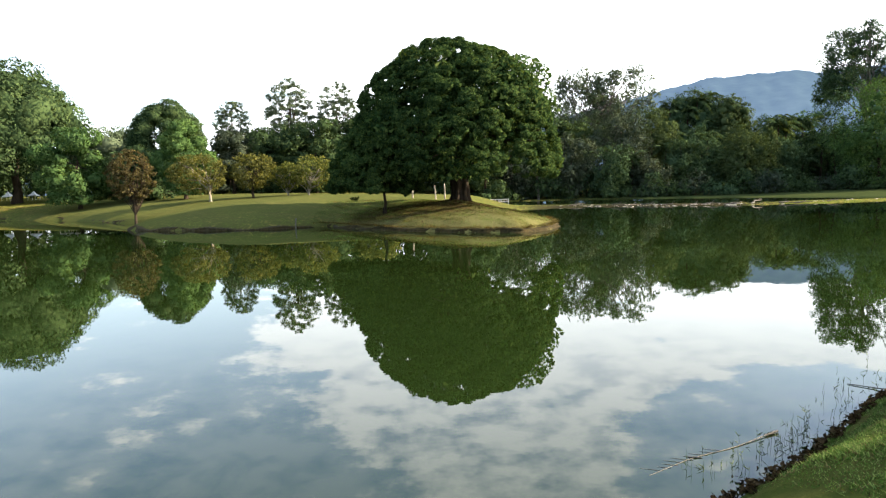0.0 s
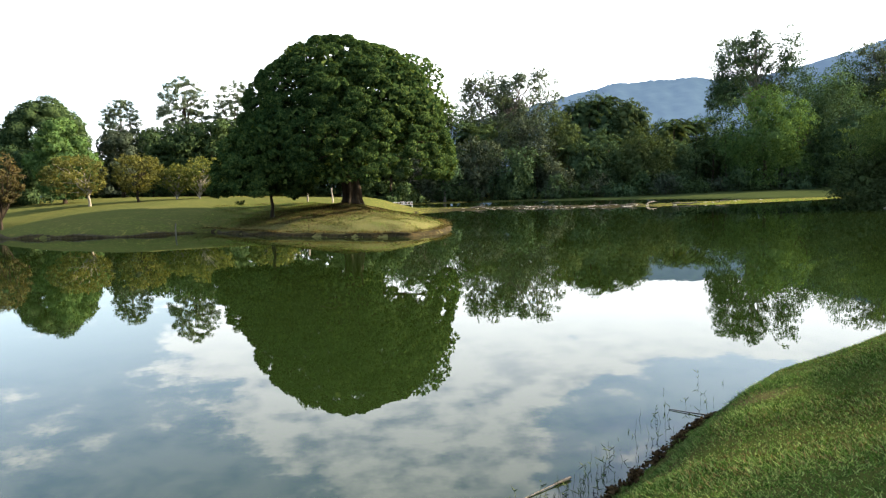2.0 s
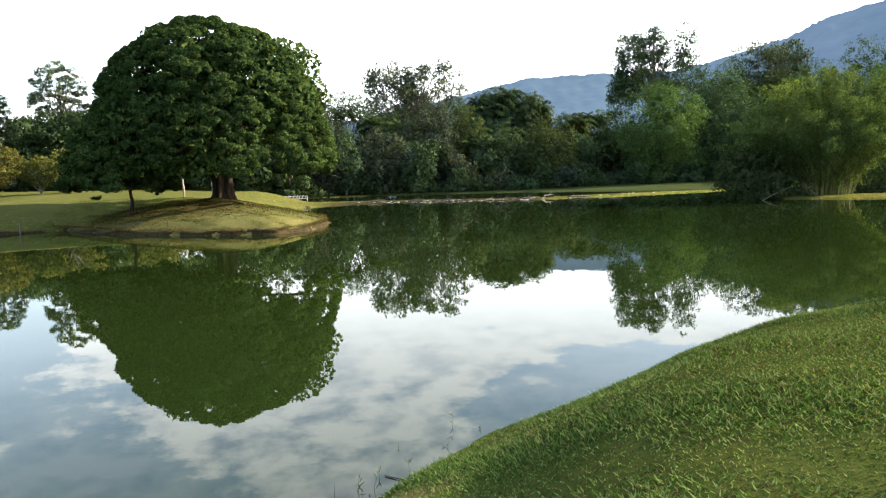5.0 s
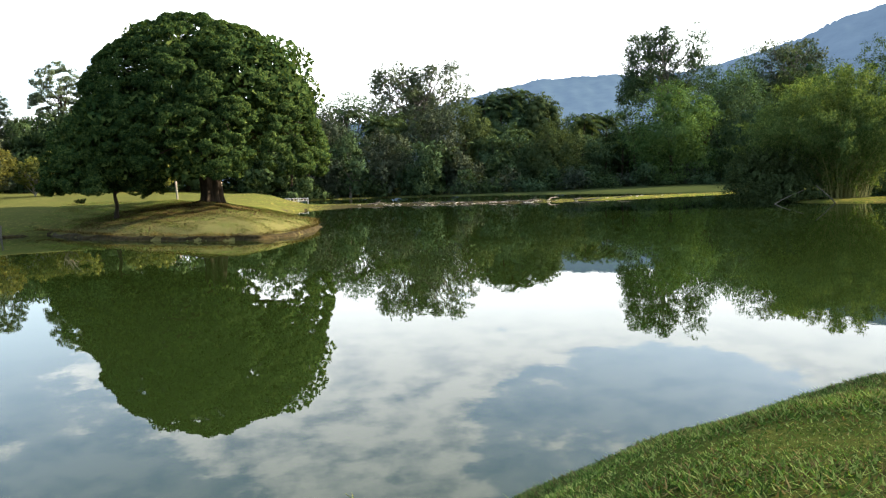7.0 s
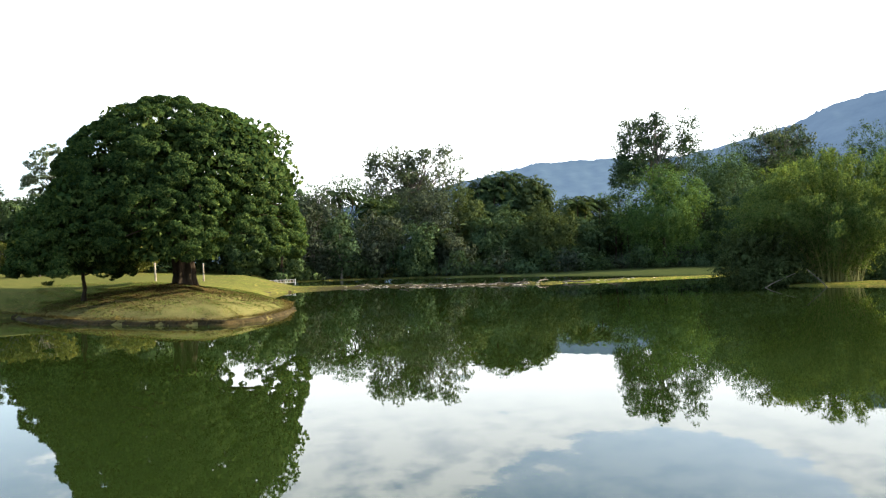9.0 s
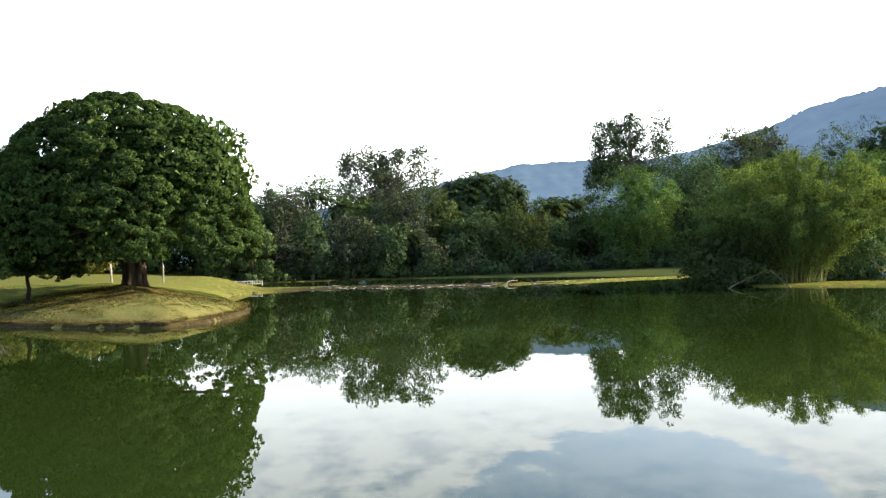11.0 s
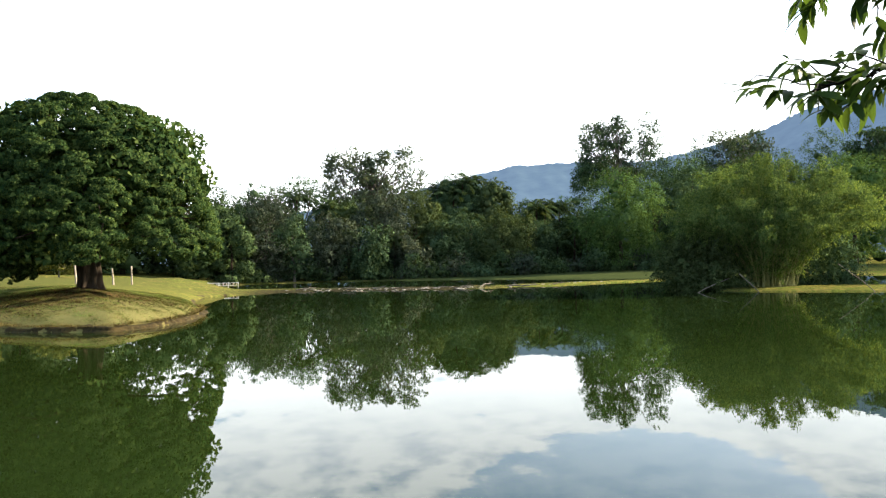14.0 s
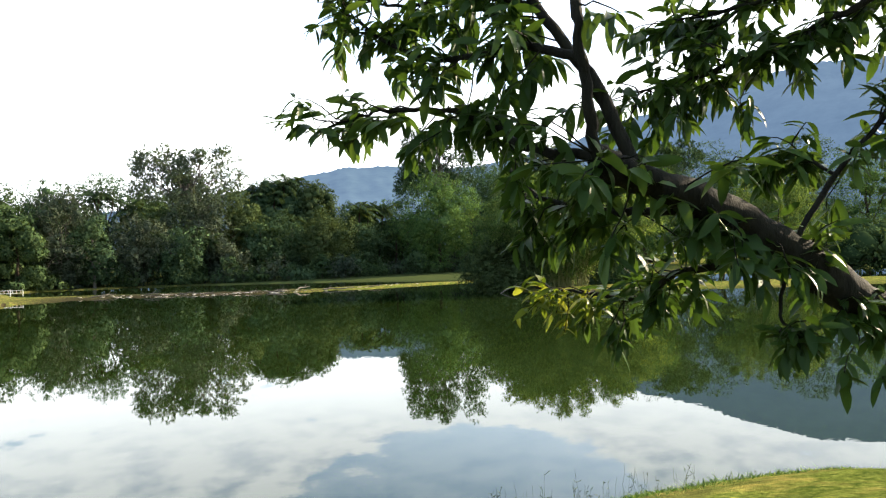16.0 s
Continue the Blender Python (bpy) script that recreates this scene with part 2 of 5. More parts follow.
    l.new(geo.outputs["Normal"], slope.inputs[0])
    steep = n.new("ShaderNodeMapRange")
    steep.inputs["From Min"].default_value, steep.inputs["From Max"].default_value = 0.84, 0.66
    l.new(slope.outputs["Z"], steep.inputs["Value"])
    col = mixed(n, l, steep.outputs[0], col, earth.outputs[0])
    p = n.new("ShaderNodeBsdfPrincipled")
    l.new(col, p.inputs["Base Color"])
    p.inputs["Roughness"].default_value = 0.95
    p.inputs["Specular IOR Level"].default_value = 0.0
    bump = n.new("ShaderNodeBump")
    bump.inputs["Strength"].default_value, bump.inputs["Distance"].default_value = 0.7, 0.05
    l.new(fine.outputs["Fac"], bump.inputs["Height"])
    l.new(bump.outputs[0], p.inputs["Normal"])
    finish(n, l, p.outputs[0])
    return m


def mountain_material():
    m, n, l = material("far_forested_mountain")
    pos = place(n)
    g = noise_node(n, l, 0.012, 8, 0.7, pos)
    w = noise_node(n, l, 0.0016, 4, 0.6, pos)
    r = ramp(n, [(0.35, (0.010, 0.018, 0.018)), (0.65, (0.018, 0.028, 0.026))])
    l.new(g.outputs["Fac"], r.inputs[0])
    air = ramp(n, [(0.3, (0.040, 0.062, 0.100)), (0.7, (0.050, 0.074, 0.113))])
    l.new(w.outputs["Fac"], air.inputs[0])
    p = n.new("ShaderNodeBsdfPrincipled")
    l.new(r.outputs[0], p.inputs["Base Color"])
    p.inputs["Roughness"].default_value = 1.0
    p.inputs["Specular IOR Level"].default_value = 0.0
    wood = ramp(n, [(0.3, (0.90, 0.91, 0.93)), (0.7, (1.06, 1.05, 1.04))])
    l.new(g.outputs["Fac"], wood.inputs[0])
    l.new(mixed(n, l, 1.0, air.outputs[0], wood.outputs[0], "MULTIPLY"), p.inputs["Emission Color"])       # haze painted into the glow: the bright air in front of it
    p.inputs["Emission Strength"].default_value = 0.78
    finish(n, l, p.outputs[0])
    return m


WATER = water_material()
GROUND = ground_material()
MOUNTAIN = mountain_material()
LEAF_DOME = leaf_material("dome_tree_leaves", (0.0105, 0.025, 0.0105), (0.026, 0.051, 0.019), (0.064, 0.095, 0.032), 0.24)
LEAF_DARK = leaf_material("dark_green_leaves", (0.0162, 0.0305, 0.0161), (0.0321, 0.0554, 0.0267), (0.059, 0.0894, 0.0401), 0.16, patch=0.12)
LEAF_MID = leaf_material("green_leaves", (0.01848, 0.03432, 0.00792), (0.0396, 0.0693, 0.01452), (0.066, 0.1056, 0.0231), 0.35, patch=0.15)
LEAF_GREY = leaf_material("grey_green_leaves", (0.0377, 0.0572, 0.0395), (0.0706, 0.0967, 0.0658), (0.112, 0.143, 0.0987), 0.16, patch=0.12)
LEAF_RED = leaf_material("reddish_leaves", (0.0364, 0.0336, 0.0198), (0.068, 0.0561, 0.0315), (0.0922, 0.0898, 0.045), 0.35, patch=0.3)
LEAF_YELLOW = leaf_material("yellowing_leaves", (0.0428, 0.0604, 0.0218), (0.0902, 0.109, 0.035), (0.152, 0.158, 0.0546), 0.35, patch=0.3)
# the forest leaves are lightened and blued: distance haze put into their colours
LEAF_DRAB = leaf_material("drab_forest_leaves", (0.0205, 0.031, 0.0245), (0.0384, 0.0528, 0.04), (0.0639, 0.0807, 0.0624), 0.15, patch=0.15)
LEAF_FOREST = leaf_material("forest_leaves", (0.0211, 0.0403, 0.0265), (0.0387, 0.0691, 0.0397), (0.0634, 0.101, 0.0556), 0.16, patch=0.12)
LEAF_MOSS = leaf_material("olive_forest_leaves", (0.0238, 0.0396, 0.0202), (0.0433, 0.066, 0.0315), (0.0716, 0.0977, 0.0494), 0.22, patch=0.2)
LEAF_FRESH = leaf_material("fresh_forest_leaves", (0.0266, 0.0555, 0.0235), (0.0483, 0.0942, 0.0352), (0.0797, 0.133, 0.0528), 0.28, patch=0.15)
LEAF_OLIVE = leaf_material("olive_leaves", (0.0508, 0.0555, 0.0218), (0.0847, 0.0926, 0.0328), (0.128, 0.13, 0.0492), 0.4, patch=0.25)
LEAF_BAMBOO = leaf_material("bamboo_leaves", (0.029, 0.056, 0.021), (0.068, 0.114, 0.042), (0.134, 0.184, 0.072), 0.38, patch=0.12)
LEAF_NEAR = leaf_material("overhanging_leaves", (0.0167, 0.0368, 0.01), (0.0279, 0.0583, 0.0151), (0.0474, 0.0859, 0.0251), 0.40, 0.38, patch=0.8, gloss=0.08)
LEAF_YOUNG = leaf_material("young_shoot_leaves", (0.045, 0.075, 0.012), (0.085, 0.120, 0.018), (0.16, 0.175, 0.035), 0.45, 0.4, patch=0.8, gloss=0.08)
LEAF_PALM = leaf_material("palm_fronds", (0.0174, 0.0333, 0.0169), (0.0356, 0.0594, 0.0296), (0.0673, 0.095, 0.0528), 0.25, 0.35, patch=0.12)
BLADE = leaf_material("grass_blades", (0.012, 0.032, 0.008), (0.056, 0.114, 0.025), (0.180, 0.235, 0.098), 0.40, 0.5, patch=0.9)
BLADE_DRY = leaf_material("dry_grass_blades", (0.030, 0.024, 0.011), (0.075, 0.063, 0.029), (0.150, 0.132, 0.070), 0.35, 0.6, patch=0.7)
LITTER = leaf_material("brown_litter", (0.0124, 0.0091, 0.006), (0.031, 0.021, 0.012), (0.062, 0.0455, 0.0263), 0.1, 0.8, patch=0.9)
REED = leaf_material("reed_stems", (0.03, 0.045, 0.015), (0.06, 0.085, 0.03), (0.12, 0.14, 0.06), 0.2, 0.6, patch=0.9)
BARK = bark_material("dark_bark", (0.0147, 0.01092, 0.00756), (0.042, 0.0315, 0.02184))
BARK_PALE = bark_material("pale_bark", (0.128, 0.112, 0.092), (0.272, 0.248, 0.208))
BARK_GREY = bark_material("grey_bark", (0.06, 0.055, 0.048), (0.15, 0.14, 0.12))
# bark darkened almost to black, its backlit shade put into the colour
BARK_NEAR = bark_material("backlit_dark_bark", (0.00314, 0.0031, 0.00174), (0.0119, 0.0122, 0.00691), 22.0)
CULM = bark_material("bamboo_culms", (0.07, 0.085, 0.025), (0.17, 0.17, 0.07), 4.0)
WHITE_PAINT = plain_material("white_paint", (0.4752, 0.4536, 0.4176), (0.5904, 0.576, 0.5472), 5)
PINK_PAINT = plain_material("faded_pink_paint", (0.50, 0.33, 0.28), (0.62, 0.45, 0.39), 5)
CANVAS = plain_material("white_canvas", (0.555, 0.555, 0.547), (0.63, 0.63, 0.622), 2)
FLECK = plain_material("pale_fleck", (0.069, 0.0633, 0.0517), (0.345, 0.322, 0.287), 1.5, 0.85)
DRYWOOD = plain_material("weathered_stick", (0.035, 0.0294, 0.0238), (0.119, 0.105, 0.084), 30, 0.85)
# earth rim coloured darker to hold the shade under the turf lip
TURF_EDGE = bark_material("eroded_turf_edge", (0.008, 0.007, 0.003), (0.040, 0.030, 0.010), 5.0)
BLACKWOOD = plain_material("blackened_wood", (0.012, 0.010, 0.009), (0.04, 0.034, 0.028), 30, 0.8)

# ---- building helpers ----
rng = np.random.default_rng(7)


def mesh_of(name, verts, faces, normals=None):
    """A mesh from an array of corners and faces of one size (quads or triangles), or a mixed list; normals soften the shading of leaves."""
    me = bpy.data.meshes.new(name)
    if isinstance(faces, np.ndarray):
        k = faces.shape[1]
        me.vertices.add(len(verts))
        me.vertices.foreach_set("co", np.ascontiguousarray(verts, np.float32).ravel())
        me.loops.add(faces.size)
        me.loops.foreach_set("vertex_index", np.ascontiguousarray(faces, np.int32).ravel())
        me.polygons.add(len(faces))
        me.polygons.foreach_set("loop_start", np.arange(0, faces.size, k, dtype=np.int32))
        me.update(calc_edges=True)
        if normals is not None:
            soft_normals = me.attributes.new("custom_normal", "FLOAT_VECTOR", "POINT")
            soft_normals.data.foreach_set("vector", np.ascontiguousarray(normals, np.float32).ravel())
            me.update()
    else:
        me.from_pydata([tuple(v) for v in verts], [], faces)
        me.update()
    return me


def part(name, me, mat, parent, label="", smooth=False):
    ob = new(name, me)
    if not me.materials:
        me.materials.append(mat)
    if smooth:
        me.polygons.foreach_set("use_smooth", np.ones(len(me.polygons), bool))
    if parent is not None:
        ob.parent = parent
    if label:
        ob["label"] = label
    return ob


def thing(name, label, category, at=(0, 0, 0), group="", kind="", turn=0.0):
    ob = new(name)
    ob.matrix_world = pose(*at, 0, 0, turn)
    ob.empty_display_size = 0.2
    return tagged(ob, label, category, group, kind)


def unit_rows(a):
    return a / np.maximum(np.linalg.norm(a, axis=1, keepdims=True), 1e-9)


def leaf_cards(centres, normals, lengths, widths, droop=0.4, outward=None, blend=0.6, simple=False):
    """Small pointed leaves: four corners each, folded a little along the rib; outward rounds the shading of the clump."""
    n = len(centres)
    nor = unit_rows(normals)
    if outward is not None:
        nor = np.where((nor * outward).sum(1, keepdims=True) < 0, -nor, nor)
    axis = rng.normal(size=(n, 3)) + np.array([0, 0, -droop * 1.6])
    axis -= (axis * nor).sum(1, keepdims=True) * nor
    axis = unit_rows(axis)
    side = np.cross(axis, nor)
    L, W = lengths[:, None] * 0.5, widths[:, None] * 0.5
    if simple:                                   # far leaves: one pointed triangle each
        v = np.stack([centres - axis * L + side * W * 1.2, centres + axis * L * 1.3, centres - axis * L - side * W * 1.2], 1)
        return v.reshape(-1, 3), np.arange(n * 3).reshape(n, 3), np.repeat(unit_rows(outward * blend + nor * (1 - blend)), 3, axis=0)
    v = np.empty((n, 4, 3))
    v[:, 0] = centres - axis * L
    v[:, 1] = centres + side * W + nor * W * 0.25
    v[:, 2] = centres + axis * L
    v[:, 3] = centres - side * W + nor * W * 0.25
    f = np.arange(n * 4).reshape(n, 4)
    if outward is not None:
        return v.reshape(-1, 3), f, np.repeat(unit_rows(outward * blend + nor * (1 - blend)), 4, axis=0)
    return v.reshape(-1, 3), f


def join(*pieces):
    """Several meshes in one: (corners, faces) or (corners, faces, normals) each."""
    vs, fs, ns, k = [], [], [], 0
    for piece in pieces:
        vs.append(np.asarray(piece[0], float))
        fs.append(np.asarray(piece[1], int) + k)
        if len(piece) > 2:
            ns.append(piece[2])
        k += len(piece[0])
    if ns:
        return np.concatenate(vs), np.concatenate(fs), np.concatenate(ns)
    return np.concatenate(vs), np.concatenate(fs)


def cores(lobes, scale=0.72, around=8, rings=5, split=False):
    """The shaded inner mass of a crown: a lumpy body inside every lobe."""
    t = np.linspace(0, np.pi, rings)
    a = np.linspace(0, 2 * np.pi, around, endpoint=False)
    T, A = np.meshgrid(t, a, indexing="ij")
    d = np.stack([np.sin(T) * np.cos(A), np.sin(T) * np.sin(A), np.cos(T)], -1).reshape(-1, 3)
    i, j = np.meshgrid(np.arange(rings - 1), np.arange(around), indexing="ij")
    k = (j + 1) % around
    f = np.stack([i * around + j, (i + 1) * around + j, (i + 1) * around + k, i * around + k], -1).reshape(-1, 4)
    if split:
        f = np.concatenate([f[:, [0, 1, 2]], f[:, [0, 2, 3]]])
    out = []
    for lobe in lobes:
        lobe = np.asarray(lobe)
        out.append((lobe[:3] + d * lobe[3:] * scale * (1 + 0.16 * rng.normal(size=(len(d), 1))), f, d))
    return join(*out)


def sprays(lobes, n, per, length, size, wide=0.5, droop=0.6, keep=0.6, floor=-1e9, blend=0.6, depth=0.3):
    """Leafy twigs that start on the lobes, run outwards and hang over."""
    P, N, D = shell(lobes, n, depth, 0.5, keep, floor, facing=True)
    n = len(P)
    d = unit_rows(D * 0.8 + rng.normal(size=(n, 3)) * 0.55 + np.array([0, 0, 0.10]))
    L = length * rng.uniform(0.5, 1.4, n)
    s = rng.random((n, per))
    Q = P[:, None] + (s * L[:, None])[..., None] * d[:, None]
    Q[..., 2] -= droop * L[:, None] * s ** 2
    Q = (Q + rng.normal(size=Q.shape) * 0.14 * length).reshape(-1, 3)
    out = np.repeat(D, per, axis=0)
    nor = out * 0.7 + rng.normal(size=Q.shape) * 0.7 + np.array([0, 0, 0.35])
    ok = Q[:, 2] > floor
    sz = size * rng.uniform(0.6, 1.4, int(ok.sum()))
    return leaf_cards(Q[ok], nor[ok], sz, sz * wide, 0.7, unit_rows(out[ok] + np.array([0, 0, 0.25])), blend, True)


def tube(points, radii, sides=8):
    """A tapered limb along a bent line, as quads with a closed tip."""
    p = np.asarray(points, float)
    r = np.asarray(radii, float)
    t = unit_rows(np.gradient(p, axis=0))
    ref = np.array([1.0, 0.3, 0.0]) if abs(t[:, 2]).mean() > 0.5 else np.array([0, 0, 1.0])
    u = unit_rows(np.cross(t, ref))
    w = np.cross(t, u)
    a = np.linspace(0, 2 * np.pi, sides, endpoint=False)
    ring = p[:, None] + r[:, None, None] * (np.cos(a)[None, :, None] * u[:, None] + np.sin(a)[None, :, None] * w[:, None])
    v = ring.reshape(-1, 3)
    i, j = np.meshgrid(np.arange(len(p) - 1), np.arange(sides), indexing="ij")
    k = (j + 1) % sides
    f = np.stack([i * sides + j, i * sides + k, (i + 1) * sides + k, (i + 1) * sides + j], -1).reshape(-1, 4)
    return v, f


def bend(a, b, steps=6, sag=0.0, wobble=0.05):
    """A wavering line from a to b; sag lifts (+) or drops (-) its middle."""
    a, b = np.asarray(a, float), np.asarray(b, float)
    s = np.linspace(0, 1, steps)[:, None]
    p = a + (b - a) * s
    p[:, 2] += sag * 4 * (s * (1 - s))[:, 0]
    p[1:-1] += rng.normal(size=(steps - 2, 3)) * wobble * np.linalg.norm(b - a)
    return p


def smooth_line(points, per=6):
    """A Catmull-Rom line through the points."""
    p = np.asarray(points, float)
    q = np.vstack([2 * p[0] - p[1], p, 2 * p[-1] - p[-2]])
    out = []
    for i in range(1, len(q) - 2):
        for s in np.linspace(0, 1, per, endpoint=False):
            a, b, c, d = q[i - 1], q[i], q[i + 1], q[i + 2]
            out.append(0.5 * (2 * b + (c - a) * s + (2 * a - 5 * b + 4 * c - d) * s * s + (3 * b - a - 3 * c + d) * s ** 3))
    return np.array(out + [p[-1]])


def shell(lobes, n, depth=0.28, scatter=0.7, keep=0.80, floor=-1e9, up=0.25, facing=False):
    """Places and facings of n leaves on the outside of a heap of lobes (rows cx, cy, cz, rx, ry, rz)."""
    lobes = np.asarray(lobes, float)
    area = (lobes[:, 3] * lobes[:, 4] * lobes[:, 5]) ** (2 / 3)
    P, N, D, got = [], [], [], 0
    for _ in range(12):
        m = int((n - got) * 2.2) + 200
        pick = rng.choice(len(lobes), m, p=area / area.sum())
        d = unit_rows(rng.normal(size=(m, 3)))
        c, r = lobes[pick, :3], lobes[pick, 3:]
        lump = 1 + 0.10 * np.sin(d[:, 0] * 7 + pick) * np.sin(d[:, 1] * 6 + 2 * pick) + 0.08 * np.sin(d[:, 2] * 9 + 3 * pick)
        q = c + d * r * (lump * (1 - depth * rng.random(m) ** 2))[:, None]
        ok = q[:, 2] > floor
        for k, lobe in enumerate(lobes):
            inside = (((q - lobe[:3]) / lobe[3:]) ** 2).sum(1) < keep ** 2
            ok &= ~(inside & (pick != k))
        nor = unit_rows(d / r) + rng.normal(size=(m, 3)) * scatter + np.array([0, 0, up])
        P.append(q[ok])
        N.append(nor[ok])
        D.append(unit_rows(d / r)[ok])
        got += int(ok.sum())
        if got >= n:
            break
    if facing:
        return np.concatenate(P)[:n], np.concatenate(N)[:n], np.concatenate(D)[:n]
    return np.concatenate(P)[:n], np.concatenate(N)[:n]


def dome_lobes(centre, radii, count, r, lower=-0.15, jitter=0.12, waist=0.0):
    """Lobes spread over a dome."""
    out = []
    c, R = np.array(centre), np.array(radii)
    for i in range(count):
        z = lower + (1 - lower) * (i + 0.5) / count
        a = i * 2.399963 + rng.normal() * 0.25
        q = math.sqrt(max(0.0, 1 - min(1, z) ** 2)) if z > 0 else 1.0 - 0.1 * abs(z)
        rr = r * rng.uniform(0.75, 1.3)
        d = np.array([q * math.cos(a), q * math.sin(a), z])
        k = (1 + rng.normal() * jitter * 0.5) * (1 + waist * math.sin(3 * a + 4 * z) * math.sin(5 * z + 2 * a))
        if waist:
            d[:2] *= 1 - 0.08 * max(0, z) * (1 - min(1, z))
        out.append([*(c + d * (R - rr * 0.8) * k), rr * 1.08, rr * 1.08, rr * 0.92])
    return out


def heap_lobes(centre, radii, count, r, jitter=1.04):
    """Lobes filling an ellipsoid at random."""
    out = []
    for _ in range(count):
        d = unit_rows(rng.normal(size=(1, 3)))[0] * rng.random() ** 0.3 * jitter
        rr = r * rng.uniform(0.6, 1.35)
        out.append([*(np.array(centre) + d * np.array(radii)), rr, rr, rr * 0.8])
    return out


def branching(base, height, radius, lobes, limbs, start=0.4, lean=(0, 0), sides=8):
    """A trunk from the base with limbs that run out into the crown's lobes, in one mesh."""
    base = np.array(base, float)
    top = base + np.array([lean[0], lean[1], height])
    line = bend(base - np.array([0, 0, 0.4]), top, 7, 0, 0.012)
    rr = radius * np.linspace(1, 0.35, 7)
    rr[0] *= 1.45
    pieces = [tube(line, rr, sides)]
    pick = rng.choice(len(lobes), min(limbs, len(lobes)), replace=False)
    for k in pick:
        s = rng.uniform(start, 0.95)
        a = base + (top - base) * s
        b = np.array(lobes[k][:3])
        r0 = radius * (1 - 0.6 * s) * 0.55
        pieces.append(tube(bend(a, b, 6, 0.06 * np.linalg.norm(b - a), 0.03), r0 * np.linspace(1, 0.18, 6), 6))
    return mesh_of("trunk", *join(*pieces))

# ---- the lake and its shores ----
SHORE = np.array([
    (-200, -60), (-60, -25), (-15, -2.5), (-5, 2.5), (0, 5.2), (3.5, 7.9), (4.6, 8.7), (6.2, 10.2), (7.5, 11.4), (10.2, 12.8), (12.8, 13.6),
    (16, 13.9), (20, 13.95), (23.7, 13.75), (25.6, 12.9), (27.3, 11.55), (30, 9.5), (36, 4), (48, -2), (70, -6), (120, -8), (170, 5), (170, 20), (135, 34), (100, 50),
    (86, 56), (75, 62.5), (68.2, 68.0), (65, 72.5), (67, 76.5), (74, 78), (84, 74), (100, 66), (140, 50), (180, 45), (200, 60), (160, 78),
    (125, 95), (104, 112), (92, 116), (84, 119), (76, 125), (66, 138), (50, 149), (34, 155), (20, 155), (8, 146), (0, 134), (-3, 128), (2, 124), (12, 123), (19, 120),
    (30, 115), (50, 108), (70, 110.5), (83, 111.5), (89, 110.0), (77, 104.8), (64.4, 102.2), (57, 98.8), (50, 98.4), (41.4, 99.4), (34, 102),
    (27, 106), (22, 107.5), (16, 104.5), (12.5, 101.8), (9.8, 99), (9.4, 88), (10.6, 77), (11.8, 69), (11.3, 61.6), (9.8, 56.8), (7.3, 54.0),
    (5, 54.5), (2, 56), (0, 57.6), (-4, 60.7), (-8.9, 67.6), (-10.2, 70.2), (-12.5, 69), (-16.8, 66.7), (-24.6, 68.6), (-30.5, 71.4), (-32.8, 77),
    (-35, 86), (-41.7, 92.4), (-56, 106), (-68.6, 112.5), (-110, 128), (-200, 140)])


def shore_gap(x, y):
    """Metres to the waterline: positive on land."""
    x, y = np.asarray(x, float), np.asarray(y, float)
    best = np.full(x.shape, 1e9)
    inside = np.zeros(x.shape, bool)
    a = SHORE
    b = np.roll(SHORE, -1, axis=0)
    for (ax, ay), (bx, by) in zip(a, b):
        dx, dy = bx - ax, by - ay
        s = np.clip(((x - ax) * dx + (y - ay) * dy) / (dx * dx + dy * dy), 0, 1)
        best = np.minimum(best, np.hypot(x - ax - s * dx, y - ay - s * dy))
        if ay != by:
            inside ^= ((ay > y) != (by > y)) & (x < (bx - ax) * (y - ay) / (by - ay) + ax)
    return np.where(inside, -best, best)


def sway(x, y):
    return (np.sin(x * 0.9 + 1.3 * np.sin(y * 0.7)) * np.sin(y * 1.1 + 0.8 * np.sin(x * 0.5))
            + 0.6 * np.sin(x * 2.3 + y * 1.7 + 1.0) * np.sin(y * 2.9 - x * 1.1))


def soft(x, a, b):
    s = np.clip((x - a) / (b - a), 0, 1)
    return s * s * (3 - 2 * s)


